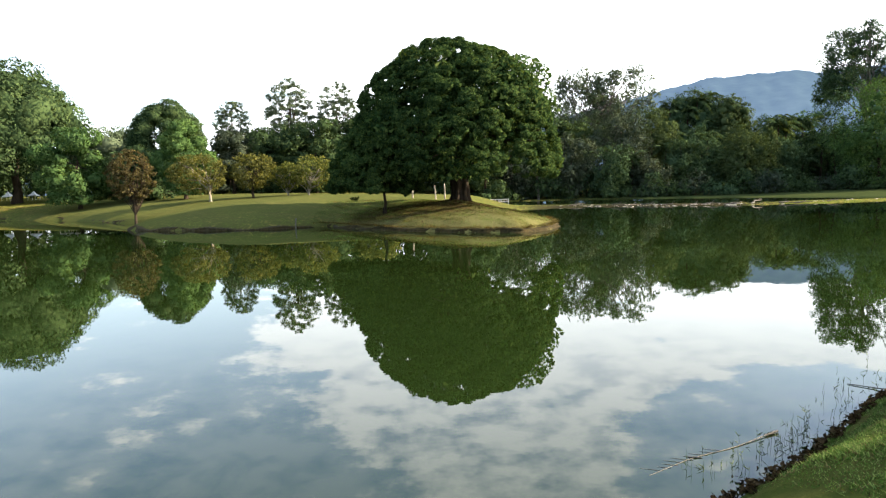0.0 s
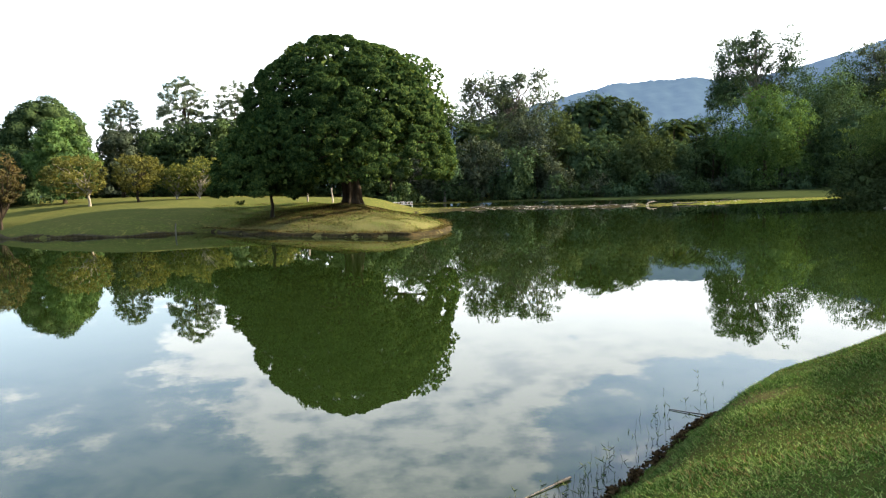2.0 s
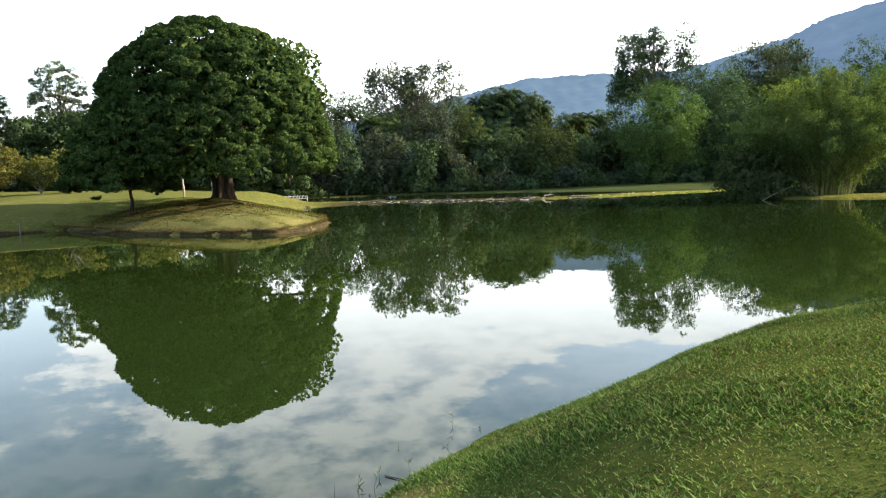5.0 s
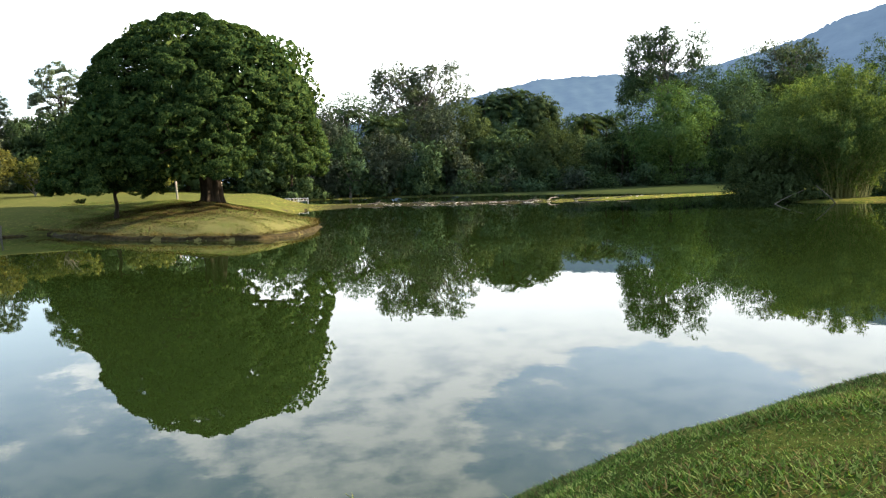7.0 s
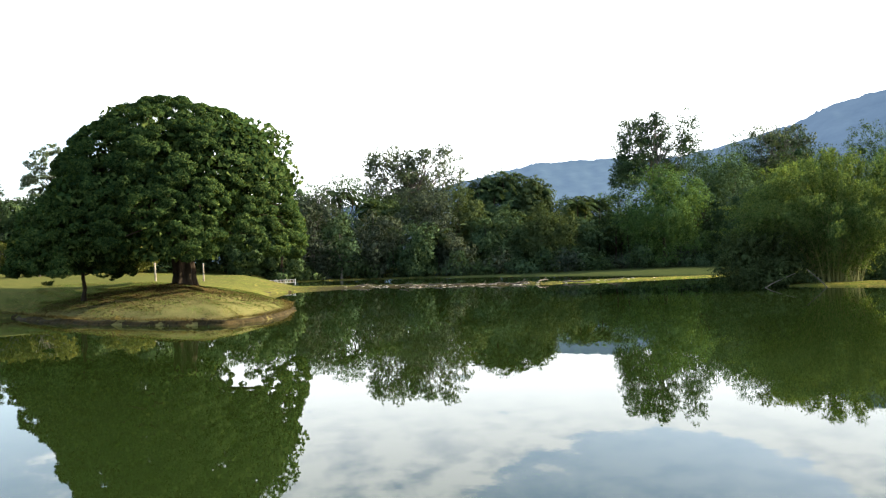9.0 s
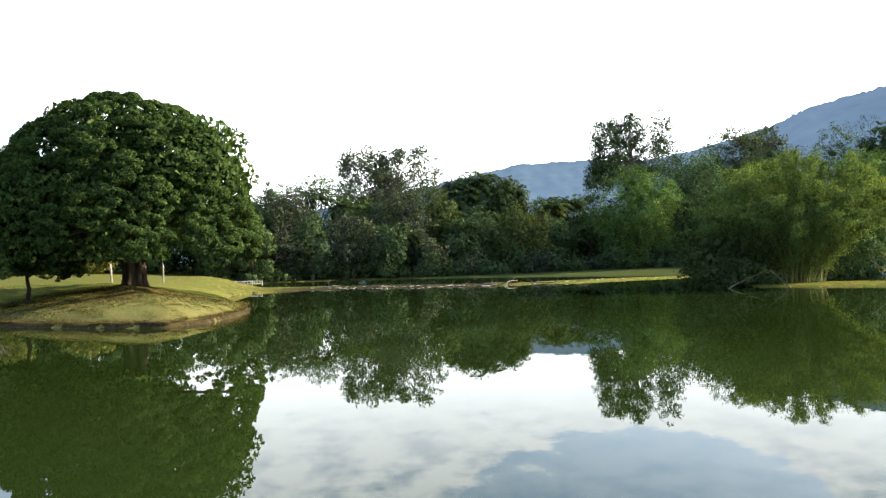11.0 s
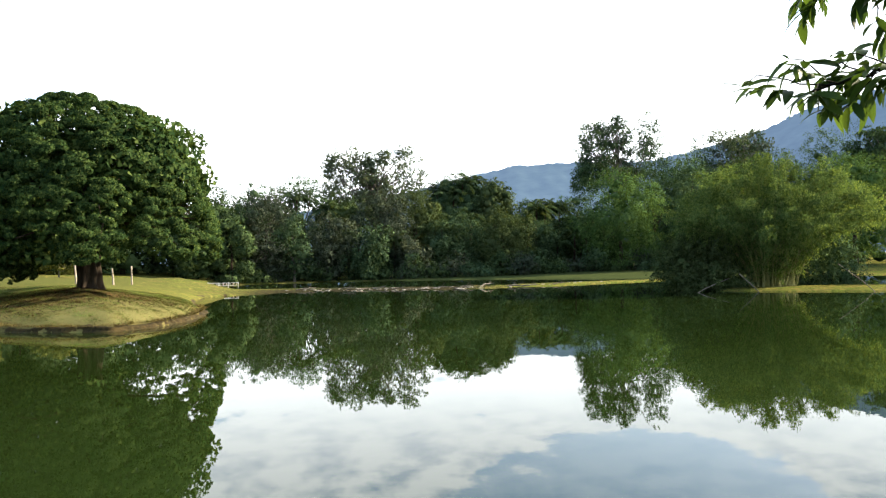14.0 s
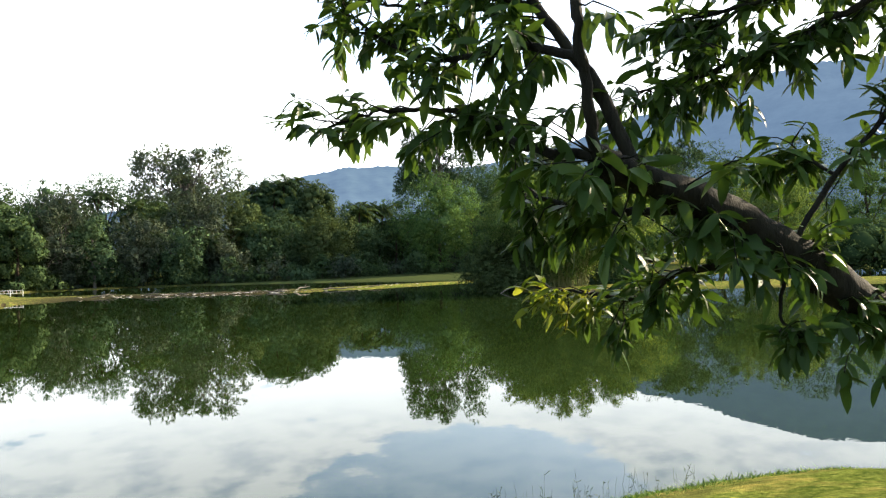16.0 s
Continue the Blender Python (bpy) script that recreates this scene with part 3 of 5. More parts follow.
def ground_height(x, y):
    x, y = np.asarray(x, float), np.asarray(y, float)
    d = shore_gap(x, y)
    d = d + 0.10 * sway(x, y) * soft(np.abs(d), -1, 3) + 0.45 * sway(x * 0.35, y * 0.35) * soft(y, 92, 100) * soft(x, 12, 20)
    dl = np.maximum(d, 0)
    near = np.interp(dl, [0, 0.3, 0.7, 1.15, 1.6, 2.6, 3.5, 5, 8, 20, 60], [0.0, 0.09, 0.46, 0.93, 1.17, 1.62, 1.96, 2.25, 2.45, 2.7, 3.0])
    rise = np.interp(dl, [0, 0.25, 1.05, 1.5, 2.1, 3.1, 3.9, 5, 8, 20, 60], [0.02, 0.30, 0.95, 1.2, 1.60, 2.10, 2.27, 2.36, 2.5, 2.7, 3.0])
    turn = soft(x, 7.0, 10.5) * (1 - soft(x, 15, 19))
    near = near * (1 - turn) + rise * turn
    near = near + 0.20 * np.exp(-((x - 7.4) / 1.3) ** 2 - ((dl - 0.9) / 0.8) ** 2)          # a swell in the bank
    park = np.interp(dl, [0, 0.1, 0.4, 0.9, 1.6], [0.02, 0.06, 0.37, 0.48, 0.58]) + 2.75 * (1 - np.exp(-np.maximum(dl - 0.5, 0) / 11))
    low = np.interp(dl, [0, 0.4, 2.0, 5, 14, 45], [0.02, 0.15, 0.19, 0.24, 0.55, 1.3])
    low = low + (0.15 * sway(x * 0.8, y * 2.1) - 0.17) * soft(y, 97, 99) * (1 - soft(y, 111, 114)) * soft(x, 17, 21) * (1 - soft(x, 50, 60))
    w_near = soft(-y + 0.15 * x, -34, -26)
    w_park = (1 - w_near) * soft(19 - 9 * soft(y, 80, 100) - x, -5, 5)
    h = near * w_near + park * w_park + low * np.maximum(0, 1 - w_near - w_park)
    # the spit's knoll carries the big tree
    h = h + 0.30 * np.exp(-((x - 2.9) ** 2 + (y - 69) ** 2) / 7) * w_park
    h = h + 0.03 * sway(x * 0.6, y * 0.6) * soft(dl, 0.5, 4)
    bed = -np.minimum(2.2, 0.05 + 0.35 * np.maximum(-d, 0))
    return np.where(d > 0, h, bed)


def steps(spans):
    out = [np.arange(a, b, s) for a, b, s in spans]
    return np.unique(np.round(np.concatenate(out), 3))


gx = steps([(-4000, -400, 300), (-400, -120, 20), (-120, -42, 1.4), (-42, 2, 0.42), (2, 30, 0.26), (30, 110, 0.8), (110, 220, 4), (220, 500, 25), (500, 4300, 300)])
gy = steps([(-1500, -100, 200), (-100, -6, 5), (-6, 16, 0.27), (16, 52, 2.5), (52, 80, 0.3), (80, 130, 0.7), (130, 260, 5), (260, 500, 25), (500, 4300, 300)])
GX, GY = np.meshgrid(gx, gy)
GZ = ground_height(GX, GY)
nx, ny = len(gx), len(gy)
gi, gj = np.meshgrid(np.arange(ny - 1), np.arange(nx - 1), indexing="ij")
quads = np.stack([gi * nx + gj, gi * nx + gj + 1, (gi + 1) * nx + gj + 1, (gi + 1) * nx + gj], -1).reshape(-1, 4)
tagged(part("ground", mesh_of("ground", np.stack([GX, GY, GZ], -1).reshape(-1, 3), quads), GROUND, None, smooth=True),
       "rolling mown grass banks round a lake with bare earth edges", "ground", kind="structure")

wv = np.array([(-260, -70, 0), (260, -70, 0), (260, 190, 0), (-260, 190, 0)], float)
tagged(part("water", mesh_of("water", wv, np.array([[0, 1, 2, 3]])), WATER, None),
       "still olive-green lake water mirroring trees and clouds", "lake", kind="structure")


def stand(x, y, sink=0.0):
    return (x, y, float(ground_height(x, y)) - sink)


def turf_edge():
    """The eroded rim of the park shore: a ragged earth face under a lip of turf."""
    pick = [i for i, (x, y) in enumerate(SHORE) if y > 50 and x < 13]
    i0, i1 = pick[0], pick[-1]
    while SHORE[i0][0] > 13 or SHORE[i0][1] > 110:
        i0 += 1
    line = smooth_line(np.array([(x, y, 0) for x, y in SHORE[i0:i1]]), 40)
    seg = np.r_[0, np.cumsum(np.linalg.norm(np.diff(line, axis=0), axis=1))]
    s = np.arange(0, seg[-1], 0.16)
    p = np.stack([np.interp(s, seg, line[:, k]) for k in range(2)], -1)
    t = np.gradient(p, axis=0)
    t /= np.linalg.norm(t, axis=1, keepdims=True)
    inland = np.stack([t[:, 1], -t[:, 0]], -1)
    test = shore_gap(*(p + inland * 0.5).T) > shore_gap(*(p - inland * 0.5).T)
    inland = np.where(test[:, None], inland, -inland)
    drift = np.convolve(rng.normal(size=len(s) + 24), np.hanning(25), mode='valid')[: len(s)] * 0.055
    rag = drift + np.convolve(rng.normal(size=len(s) + 6), np.hanning(7), mode='valid')[: len(s)] * 0.035
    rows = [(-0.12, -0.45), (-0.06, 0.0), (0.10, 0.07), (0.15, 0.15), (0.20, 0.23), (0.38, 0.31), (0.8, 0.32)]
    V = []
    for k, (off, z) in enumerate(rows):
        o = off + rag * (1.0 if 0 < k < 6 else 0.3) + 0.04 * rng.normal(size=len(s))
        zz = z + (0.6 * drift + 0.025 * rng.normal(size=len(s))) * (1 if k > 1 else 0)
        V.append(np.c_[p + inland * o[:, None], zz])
    V = np.array(V)
    n, m = V.shape[:2]
    i, j = np.meshgrid(np.arange(n - 1), np.arange(m - 1), indexing="ij")
    f = np.stack([i * m + j, i * m + j + 1, (i + 1) * m + j + 1, (i + 1) * m + j], -1).reshape(-1, 4)
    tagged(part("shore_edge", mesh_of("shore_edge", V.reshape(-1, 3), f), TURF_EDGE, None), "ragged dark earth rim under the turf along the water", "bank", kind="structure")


turf_edge()


# ---- the far mountain ----
def mountain():
    """A forested ridge far off: azimuth and elevation of its crest in degrees."""
    crest = [(-60, 1.0), (-20, 1.6), (0, 3.4), (12, 5.4), (18.5, 6.9), (21.8, 7.55), (24.5, 7.6), (27.2, 7.65), (29.5, 7.3), (33, 7.5), (35.8, 8.0), (40.5, 9.1), (43.4, 10.3),
             (46.3, 10.8), (49.6, 11.4), (52.7, 12.4), (57.2, 13.2), (62, 13.0), (70, 12.2), (85, 9), (110, 4)]
    az = np.arange(-60, 110.01, 0.2)
    el = np.interp(az, [c[0] for c in crest], [c[1] for c in crest])
    el = el + 0.03 * np.sin(az * 2.1) + 0.02 * np.sin(az * 5.7 + 1)
    rough = 0.05 * np.abs(rng.normal(size=len(az))) + 0.02 * np.sin(az * 17.0)
    s = np.linspace(0, 1, 26)
    V = []
    for t in s:
        dist = 1900 + 900 * t
        fold = 1 + 0.008 * np.sin(az * 0.55 + 3 * t) * (1 - t)
        z = 3.7 + 2800 * np.tan(np.radians(el)) * t ** 0.75 * np.where(t < 1, fold, 1) + (48 * rough if t == 1 else 0)
        z = z + (0 if t in (0, 1) else 1) * (1.5 * np.sin(az * 1.3 + 11 * t) * np.sin(az * 0.7 - 5 * t) + 1.2 * np.sin(az * 4.1 + 23 * t))
        V.append(np.stack([dist * np.sin(np.radians(az)), dist * np.cos(np.radians(az)), z], -1))
    V = np.array(V)
    n, m = V.shape[:2]
    i, j = np.meshgrid(np.arange(n - 1), np.arange(m - 1), indexing="ij")
    f = np.stack([i * m + j, i * m + j + 1, (i + 1) * m + j + 1, (i + 1) * m + j], -1).reshape(-1, 4)
    return mesh_of("mountain", V.reshape(-1, 3), f)


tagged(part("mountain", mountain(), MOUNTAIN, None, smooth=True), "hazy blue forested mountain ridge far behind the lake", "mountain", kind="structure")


# ---- trees ----
def tree(name, label, x, y, lobes, leaves, size, mat, trunk_h, trunk_r, limbs=8, bark=None, lean=(0, 0), depth=0.28, scatter=0.7,
         keep=0.8, wide=0.5, droop=0.4, group="", start=0.4, core=0, core_lobes=None, floor=-1e9, twigs=None, solid=0.0, blend=0.6):
    """One tree: a branching trunk and a crown; lobes are given relative to the foot."""
    ob = thing(name, label, "tree", stand(x, y), group)
    part("trunk", branching((0, 0, 0), trunk_h, trunk_r, lobes, limbs, start, lean), bark or BARK, ob, smooth=True)
    if twigs:
        count, per, length, hang = twigs
        cards = [sprays(lobes, count, per, length, size, wide, hang, keep, floor)]
    else:
        P, N, D = shell(lobes, leaves, depth, scatter, keep, floor, facing=True)
        s = size * rng.uniform(0.6, 1.4, len(P))
        cards = [leaf_cards(P, N, s, s * wide, droop, unit_rows(D + np.array([0, 0, 0.2])), blend, True)]
    if solid:
        heap = np.asarray(lobes)[:, :3]
        deep = (((heap - heap.mean(0)) / heap.std(0)) ** 2).sum(1) < 3.2
        cards.append(cores([b for b, k in zip(lobes, deep) if k], solid, split=True))
    elif core:
        P, N, D = shell(core_lobes, core, 0.5, 0.9, 0.3, floor, facing=True)
        s = size * 1.7 * rng.uniform(0.7, 1.3, len(P))
        cards.append(leaf_cards(P, N, s, s * 0.7, droop, D, blend, True))
    part("crown", mesh_of("crown", *join(*cards)), mat, ob)
    return ob


# the big dome-shaped tree on the spit
def bough_crown(boughs, per, sub, n, size, wide, floor, flat=0.72, cut=0.9, scatter=0.8, blend=0.5):
    """Leaves on tufts that sit on the outer side of big boughs: the gaps between the boughs stay dark."""
    boughs = np.asarray(boughs, float)
    heart = boughs[:, :3].mean(0) - np.array([0, 0, 2.0])
    tufts, owner = [], []
    for b in boughs:
        away = unit_rows((b[:3] - heart)[None])[0]
        for k in range(per):
            d = unit_rows((rng.normal(size=3) + away * 0.9 + np.array([0, 0, 0.15]))[None])[0]
            r = sub * rng.uniform(0.6, 1.35)
            tufts.append([*(b[:3] + d * (b[3:] - 0.25 * r)), r * 1.15, r * 1.15, r * flat])
            owner.append(away)
    tufts, owner = np.array(tufts), np.array(owner)
    area = tufts[:, 3] ** 2
    P, N, D, got = [], [], [], 0
    for _ in range(8):
        m = int((n - got) * 1.9) + 500
        pick = rng.choice(len(tufts), m, p=area / area.sum())
        d = unit_rows(rng.normal(size=(m, 3)))
        q = tufts[pick, :3] + d * tufts[pick, 3:] * (1 - 0.35 * rng.random(m) ** 2)[:, None]
        low = floor + 0.5 * np.sin(q[:, 0] * 0.9 + 1.0) * np.sin(q[:, 1] * 0.8) + 0.3 * np.sin(q[:, 0] * 2.6)
        ok = q[:, 2] > low
        for b in boughs:
            ok &= (((q - b[:3]) / b[3:]) ** 2).sum(1) > cut ** 2
        out = unit_rows(0.7 * d + 1.0 * owner[pick])
        P.append(q[ok])
        D.append(out[ok])
        N.append((unit_rows(d / tufts[pick, 3:]) + rng.normal(size=(m, 3)) * scatter + np.array([0, 0, 0.3]))[ok])
        got += int(ok.sum())
        if got >= n:
            break
    P, N, D = np.concatenate(P)[:n], np.concatenate(N)[:n], np.concatenate(D)[:n]
    s = size * rng.uniform(0.55, 1.4, len(P))
    return leaf_cards(P, N, s, s * wide, 0.5, unit_rows(D + np.array([0, 0, 0.15])), blend, True)


def dome_boughs(centre, radii, count, r, lower=-0.06, masses=24, crease=0.028):
    """Tuft clusters over a dome that swells into a few great masses with creases between them."""
    i = np.arange(masses) + 0.5
    sz = lower + (1 - lower) * i / masses
    sa = np.arange(masses) * 2.399963 + rng.normal(size=masses) * 0.3
    sq = np.sqrt(np.maximum(0, 1 - sz ** 2))
    seeds = unit_rows(np.stack([sq * np.cos(sa), sq * np.sin(sa), sz], -1) + rng.normal(size=(masses, 3)) * 0.12)
    proud = rng.normal(size=masses) * 0.011
    out = []
    for i in range(count):
        z = lower + (0.99 - lower) * (i + 0.5) / count
        a = i * 2.399963 + rng.normal() * 0.1
        q = math.sqrt(max(0.0, 1 - max(0.0, z) ** 2))
        rr = r * rng.uniform(0.8, 1.2)
        d = np.array([q * math.cos(a), q * math.sin(a), z])
        gap = np.linalg.norm(seeds - d, axis=1)
        near = np.argsort(gap)
        edge = min(1.0, (gap[near[1]] - gap[near[0]]) / 0.22)
        k = 1 + proud[near[0]] - crease * (1 - edge) ** 1.5 + rng.normal() * 0.008
        c = np.array(centre) + d * (np.array(radii) * k - rr * np.array([1.15, 1.15, 0.95]))
        out.append([*c, rr * 1.2, rr * 1.2, rr * 0.95])
    return out


def dome_tree(x, y):
    ob = thing("dome_tree", "huge dense dome-shaped dark green tree on a grassy spit", "tree", stand(x, y))
    boughs = dome_boughs((-0.45, 0.5, 3.5), (10.4, 9.4, 12.1), 210, 1.0)
    # the underside stays open towards the back on the sunny side
    boughs = [b for b in boughs if not (2.0 < b[0] < 8.5 and b[1] > 2.6 and b[2] < 5.8)]
    boughs += [[5.2, -4.8, 3.5, 1.9, 1.8, 1.5], [2.0, -6.2, 3.8, 1.9, 1.8, 1.4]]
    part("trunk", branching((0, 0, 0), 8.5, 0.62, boughs, 56, 0.30), BARK, ob, smooth=True)
    leaves = bough_crown(boughs, 15, 0.36, 290000, 0.17, 0.55, 1.3)
    P, N, D = shell([[-3.0, -0.3, 5.6, 6.2, 7.2, 8.0], [2.8, 0.0, 9.6, 6.2, 6.4, 4.8]], 22000, 0.5, 0.9, 0.3, 2.0, facing=True)
    s = 0.38 * rng.uniform(0.7, 1.3, len(P))
    inner = leaf_cards(P, N, s, s * 0.7, 0.4, D, 0.5, True)
    part("crown", mesh_of("crown", *join(leaves, inner)), LEAF_DOME, ob)


dome_tree(2.9, 69)
def fluted_trunk(x, y):
    """The big tree's lower trunk: ribs that run down into roots."""
    ob = [o for o in scene.objects if o.name.startswith("dome_tree")][0]
    rows, sides = 16, 44
    V = []
    for i in range(rows):
        s = i / (rows - 1)
        z = -0.5 + 4.6 * s
        flare = 0.78 + 0.14 * math.exp(-max(0, z + 0.1) * 4.0) - 0.04 * s
        for j in range(sides):
            t = 2 * math.pi * j / sides
            rib = 0.26 * math.cos(7 * t + 0.5 * math.sin(3 * z)) + 0.08 * math.cos(11 * t + 1.5 + 0.4 * z) + 0.05 * math.cos(17 * t + z)
            rib *= 1.0 + 0.3 * math.exp(-max(0, z) * 4.0)
            r = flare * (1 + rib)
            V.append((r * math.cos(t) + 0.05 * math.sin(2 * z), r * math.sin(t), z))
    F = np.array([[i * sides + j, i * sides + (j + 1) % sides, (i + 1) * sides + (j + 1) % sides, (i + 1) * sides + j] for i in range(rows - 1) for j in range(sides)])
    part("fluted_base", mesh_of("fluted_base", np.array(V), F), BARK, ob, "dark ribbed trunk foot with roots", True)


fluted_trunk(2.9, 69)
# its low companion that hangs to the ground
def companion_tree(x, y):
    ob = thing("small_tree", "small dense dark green tree hanging low beside the big one", "tree", stand(x, y))
    boughs = dome_boughs((-0.8, -0.2, 3.2), (4.4, 4.1, 5.3), 50, 0.8, -0.25, 9)
    part("trunk", branching((0, 0, 0), 4.0, 0.19, boughs, 14, 0.4), BARK, ob, smooth=True)
    leaves = bough_crown(boughs, 9, 0.42, 40000, 0.185, 0.55, 1.75)
    P, N, D = shell([[-0.9, 0, 4.2, 3.1, 2.8, 3.4]], 4000, 0.5, 0.9, 0.3, 2.2, facing=True)
    s = 0.38 * rng.uniform(0.7, 1.3, len(P))
    part("crown", mesh_of("crown", *join(leaves, leaf_cards(P, N, s, s * 0.7, 0.4, D, 0.5, True))), LEAF_DOME, ob)


companion_tree(-4.4, 67.6)


def tuft_lobes(centre, radii, count, r, inner=0.35):
    """Small tufts, most of them near the outside of a rounded crown."""
    out = []
    for _ in range(count):
        d = unit_rows(rng.normal(size=(1, 3)))[0]
        q = inner + (1 - inner) * rng.random() ** 0.45
        rr = r * rng.uniform(0.6, 1.3)
        out.append([*(np.array(centre) + d * q * (np.array(radii) - rr * 0.6)), rr * 1.15, rr * 1.15, rr * 0.72])
    return out


def round_tree(name, label, x, y, x0, x1, top, mat, leaves, size, bottom=0.25, lobe=0.16, count=40, dome=True, group="", depth_y=None, **kw):
    """A tree whose crown spans x0..x1 and reaches the height top above the water."""
    z = stand(x, y)[2]
    h = top - z
    cx, rx = (x0 + x1) / 2 - x, (x1 - x0) / 2
    ry = depth_y or rx * 0.9
    cz = h * (bottom + (1 - bottom) * 0.42)
    rz = h - cz
    r = lobe * 2 * rx
    if dome:
        L = dome_lobes((cx, 0, cz), (rx, ry, rz), count, r, -0.55)
    else:
        L = heap_lobes((cx, 0, cz), (rx - r * 0.5, ry - r * 0.5, (rz - r * 0.15)), count, r)
    core = kw.pop("core", 0)
    if kw.pop("open_crown", False):
        L = tuft_lobes((cx, 0, cz), (rx, ry * 0.9, rz), 380, rx * 0.09, 0.4)
        kw.update(depth=0.9, scatter=1.1, keep=0.1)
    return tree(name, label, x, y, L, leaves, size, mat, kw.pop("trunk_h", h * 0.6), kw.pop("trunk_r", 0.018 * h + 0.08), group=group, core=core,
                core_lobes=[[cx, 0, cz, rx * 0.75, ry * 0.75, rz * 0.75]], floor=kw.pop("floor", h * bottom * 0.5), **kw)


# park side, on the left shore
round_tree("broad_tree", "broad old dark green tree in the park by the water", -76, 130, -91, -64.0, 28.0, LEAF_DARK, 26000, 0.5, 0.12, 0.14, 70, solid=0.64, trunk_r=0.8)
round_tree("broad_tree", "wide dark green park tree behind the bank", -92, 120, -104, -79, 22, LEAF_DARK, 14000, 0.5, 0.12, 0.15, 45, solid=0.64, trunk_r=0.7)
round_tree("park_tree", "fresh green layered park tree over the lawn", -55.5, 112, -62, -50.5, 14.4, LEAF_FRESH, 14000, 0.4, 0.12, 0.13, 45, dome=False, solid=0.5)
round_tree("park_tree", "grey-green tree behind the layered park trees", -62, 142, -72, -54, 17, LEAF_GREY, 9000, 0.5, 0.1, 0.15, 30, solid=0.7)
round_tree("round_tree", "rounded dark green tree rising over the park", -47.8, 130, -54.6, -41.2, 20.4, LEAF_DARK, 26000, 0.38, 0.18, 0.11, 90, solid=0.64, trunk_r=0.4)
round_tree("park_tree", "mid green layered park tree on the knoll", -38.8, 112, -43.6, -33.4, 14.8, LEAF_FRESH, 16000, 0.36, 0.12, 0.13, 55, dome=False, solid=0.5)
round_tree("park_tree", "shaded green tree low behind the knoll", -47, 118, -54, -41, 11.5, LEAF_DARK, 9000, 0.42, 0.05, 0.14, 36, dome=False, solid=0.65)
round_tree("red_tree", "small open tree with reddish-brown leaves on the bank", -36.4, 87, -39.9, -33.7, 9.4, LEAF_RED, 7500, 0.22, 0.36, 0.12, 36, dome=False, trunk_h=3.4, trunk_r=0.2, limbs=28, start=0.3, open_crown=True)
round_tree("knoll_tree", "small dark olive tree with a sunlit yellow top", -30.6, 98, -36.6, -27.8, 9.2, LEAF_OLIVE, 6500, 0.24, 0.26, 0.13, 36, dome=False, trunk_h=3, trunk_r=0.2, limbs=18, group="small trees on the knoll", bark=BARK_PALE, open_crown=True)
round_tree("knoll_tree", "small olive-brown tree on the grassy knoll", -25.4, 101, -29.0, -21.8, 9.6, LEAF_OLIVE, 5500, 0.24, 0.24, 0.13, 36, dome=False, trunk_h=3, trunk_r=0.2, limbs=18, group="small trees on the knoll", open_crown=True)
round_tree("knoll_tree", "small yellowing tree with pale branching stems", -21.0, 104, -23.6, -18.2, 8.0, LEAF_YELLOW, 3400, 0.24, 0.26, 0.13, 34, dome=False, trunk_h=2.0, trunk_r=0.15, limbs=26, start=0.05, group="small trees on the knoll", bark=BARK_PALE, open_crown=True)
round_tree("knoll_tree", "small orange-yellow tree beside the big dome tree", -17.6, 102, -20.2, -13.2, 8.9, LEAF_YELLOW, 5000, 0.25, 0.24, 0.13, 40, dome=False, trunk_h=2.0, trunk_r=0.15, limbs=28, start=0.05, group="small trees on the knoll", bark=BARK_PALE, open_crown=True)
round_tree("knoll_tree", "bushy yellowing tree behind the spit", -8.5, 108, -12.5, -4.5, 7.8, LEAF_YELLOW, 7000, 0.28, 0.15, 0.14, 30, dome=False, trunk_h=2.2, trunk_r=0.16, limbs=16, group="small trees on the knoll", bark=BARK_PALE, open_crown=True)
round_tree("tall_pale_tree", "slender pale grey-green tree behind the park", -41.4, 150, -45.6, -37.2, 23.2, LEAF_GREY, 12000, 0.27, 0.5, 0.14, 26, dome=False, trunk_h=14, trunk_r=0.35, limbs=20, bark=BARK_PALE, open_crown=True)
round_tree("park_tree", "brownish open tree below the pale one", -39.5, 142, -44.5, -33.5, 16.5, LEAF_DRAB, 14000, 0.34, 0.1, 0.13, 40, dome=False, solid=0.5)
round_tree("tall_open_tree", "tall open-crowned grey-green tree with gaps", -29.0, 150, -34.8, -23.4, 27.4, LEAF_GREY, 21000, 0.27, 0.44, 0.10, 44, dome=False, trunk_h=19, trunk_r=0.45, limbs=26, open_crown=True)
round_tree("tall_open_tree", "tall open-crowned tree behind the dome tree", -19.2, 150, -23.9, -14.4, 26.6, LEAF_GREY, 20000, 0.27, 0.4, 0.11, 44, dome=False, trunk_h=18, trunk_r=0.45, limbs=22, open_crown=True)
for bx, by, w, top in [(-38, 160, 7, 16), (-31, 148, 6.5, 17.5), (-26, 152, 6, 16), (-19, 146, 6, 18.5), (-14, 150, 8, 18), (-8, 152, 9, 21), (1, 155, 9, 18), (7, 160, 8, 19), (5, 150, 5, 15), (12, 151, 4.5, 13), (-75, 165, 10, 15), (-90, 160, 12, 17), (-35, 146, 5.5, 16.5), (-28.5, 144, 5.5, 17.5), (-23, 143, 5, 18), (-44, 150, 6, 15), (-108, 158, 12, 16)]:
    round_tree("background_tree", "dense dark tree filling the back of the park", bx, by, bx - w, bx + w, top, LEAF_DARK, 6500, 0.5, 0.03, 0.18, 30, dome=False, solid=0.5, group="trees behind the park")

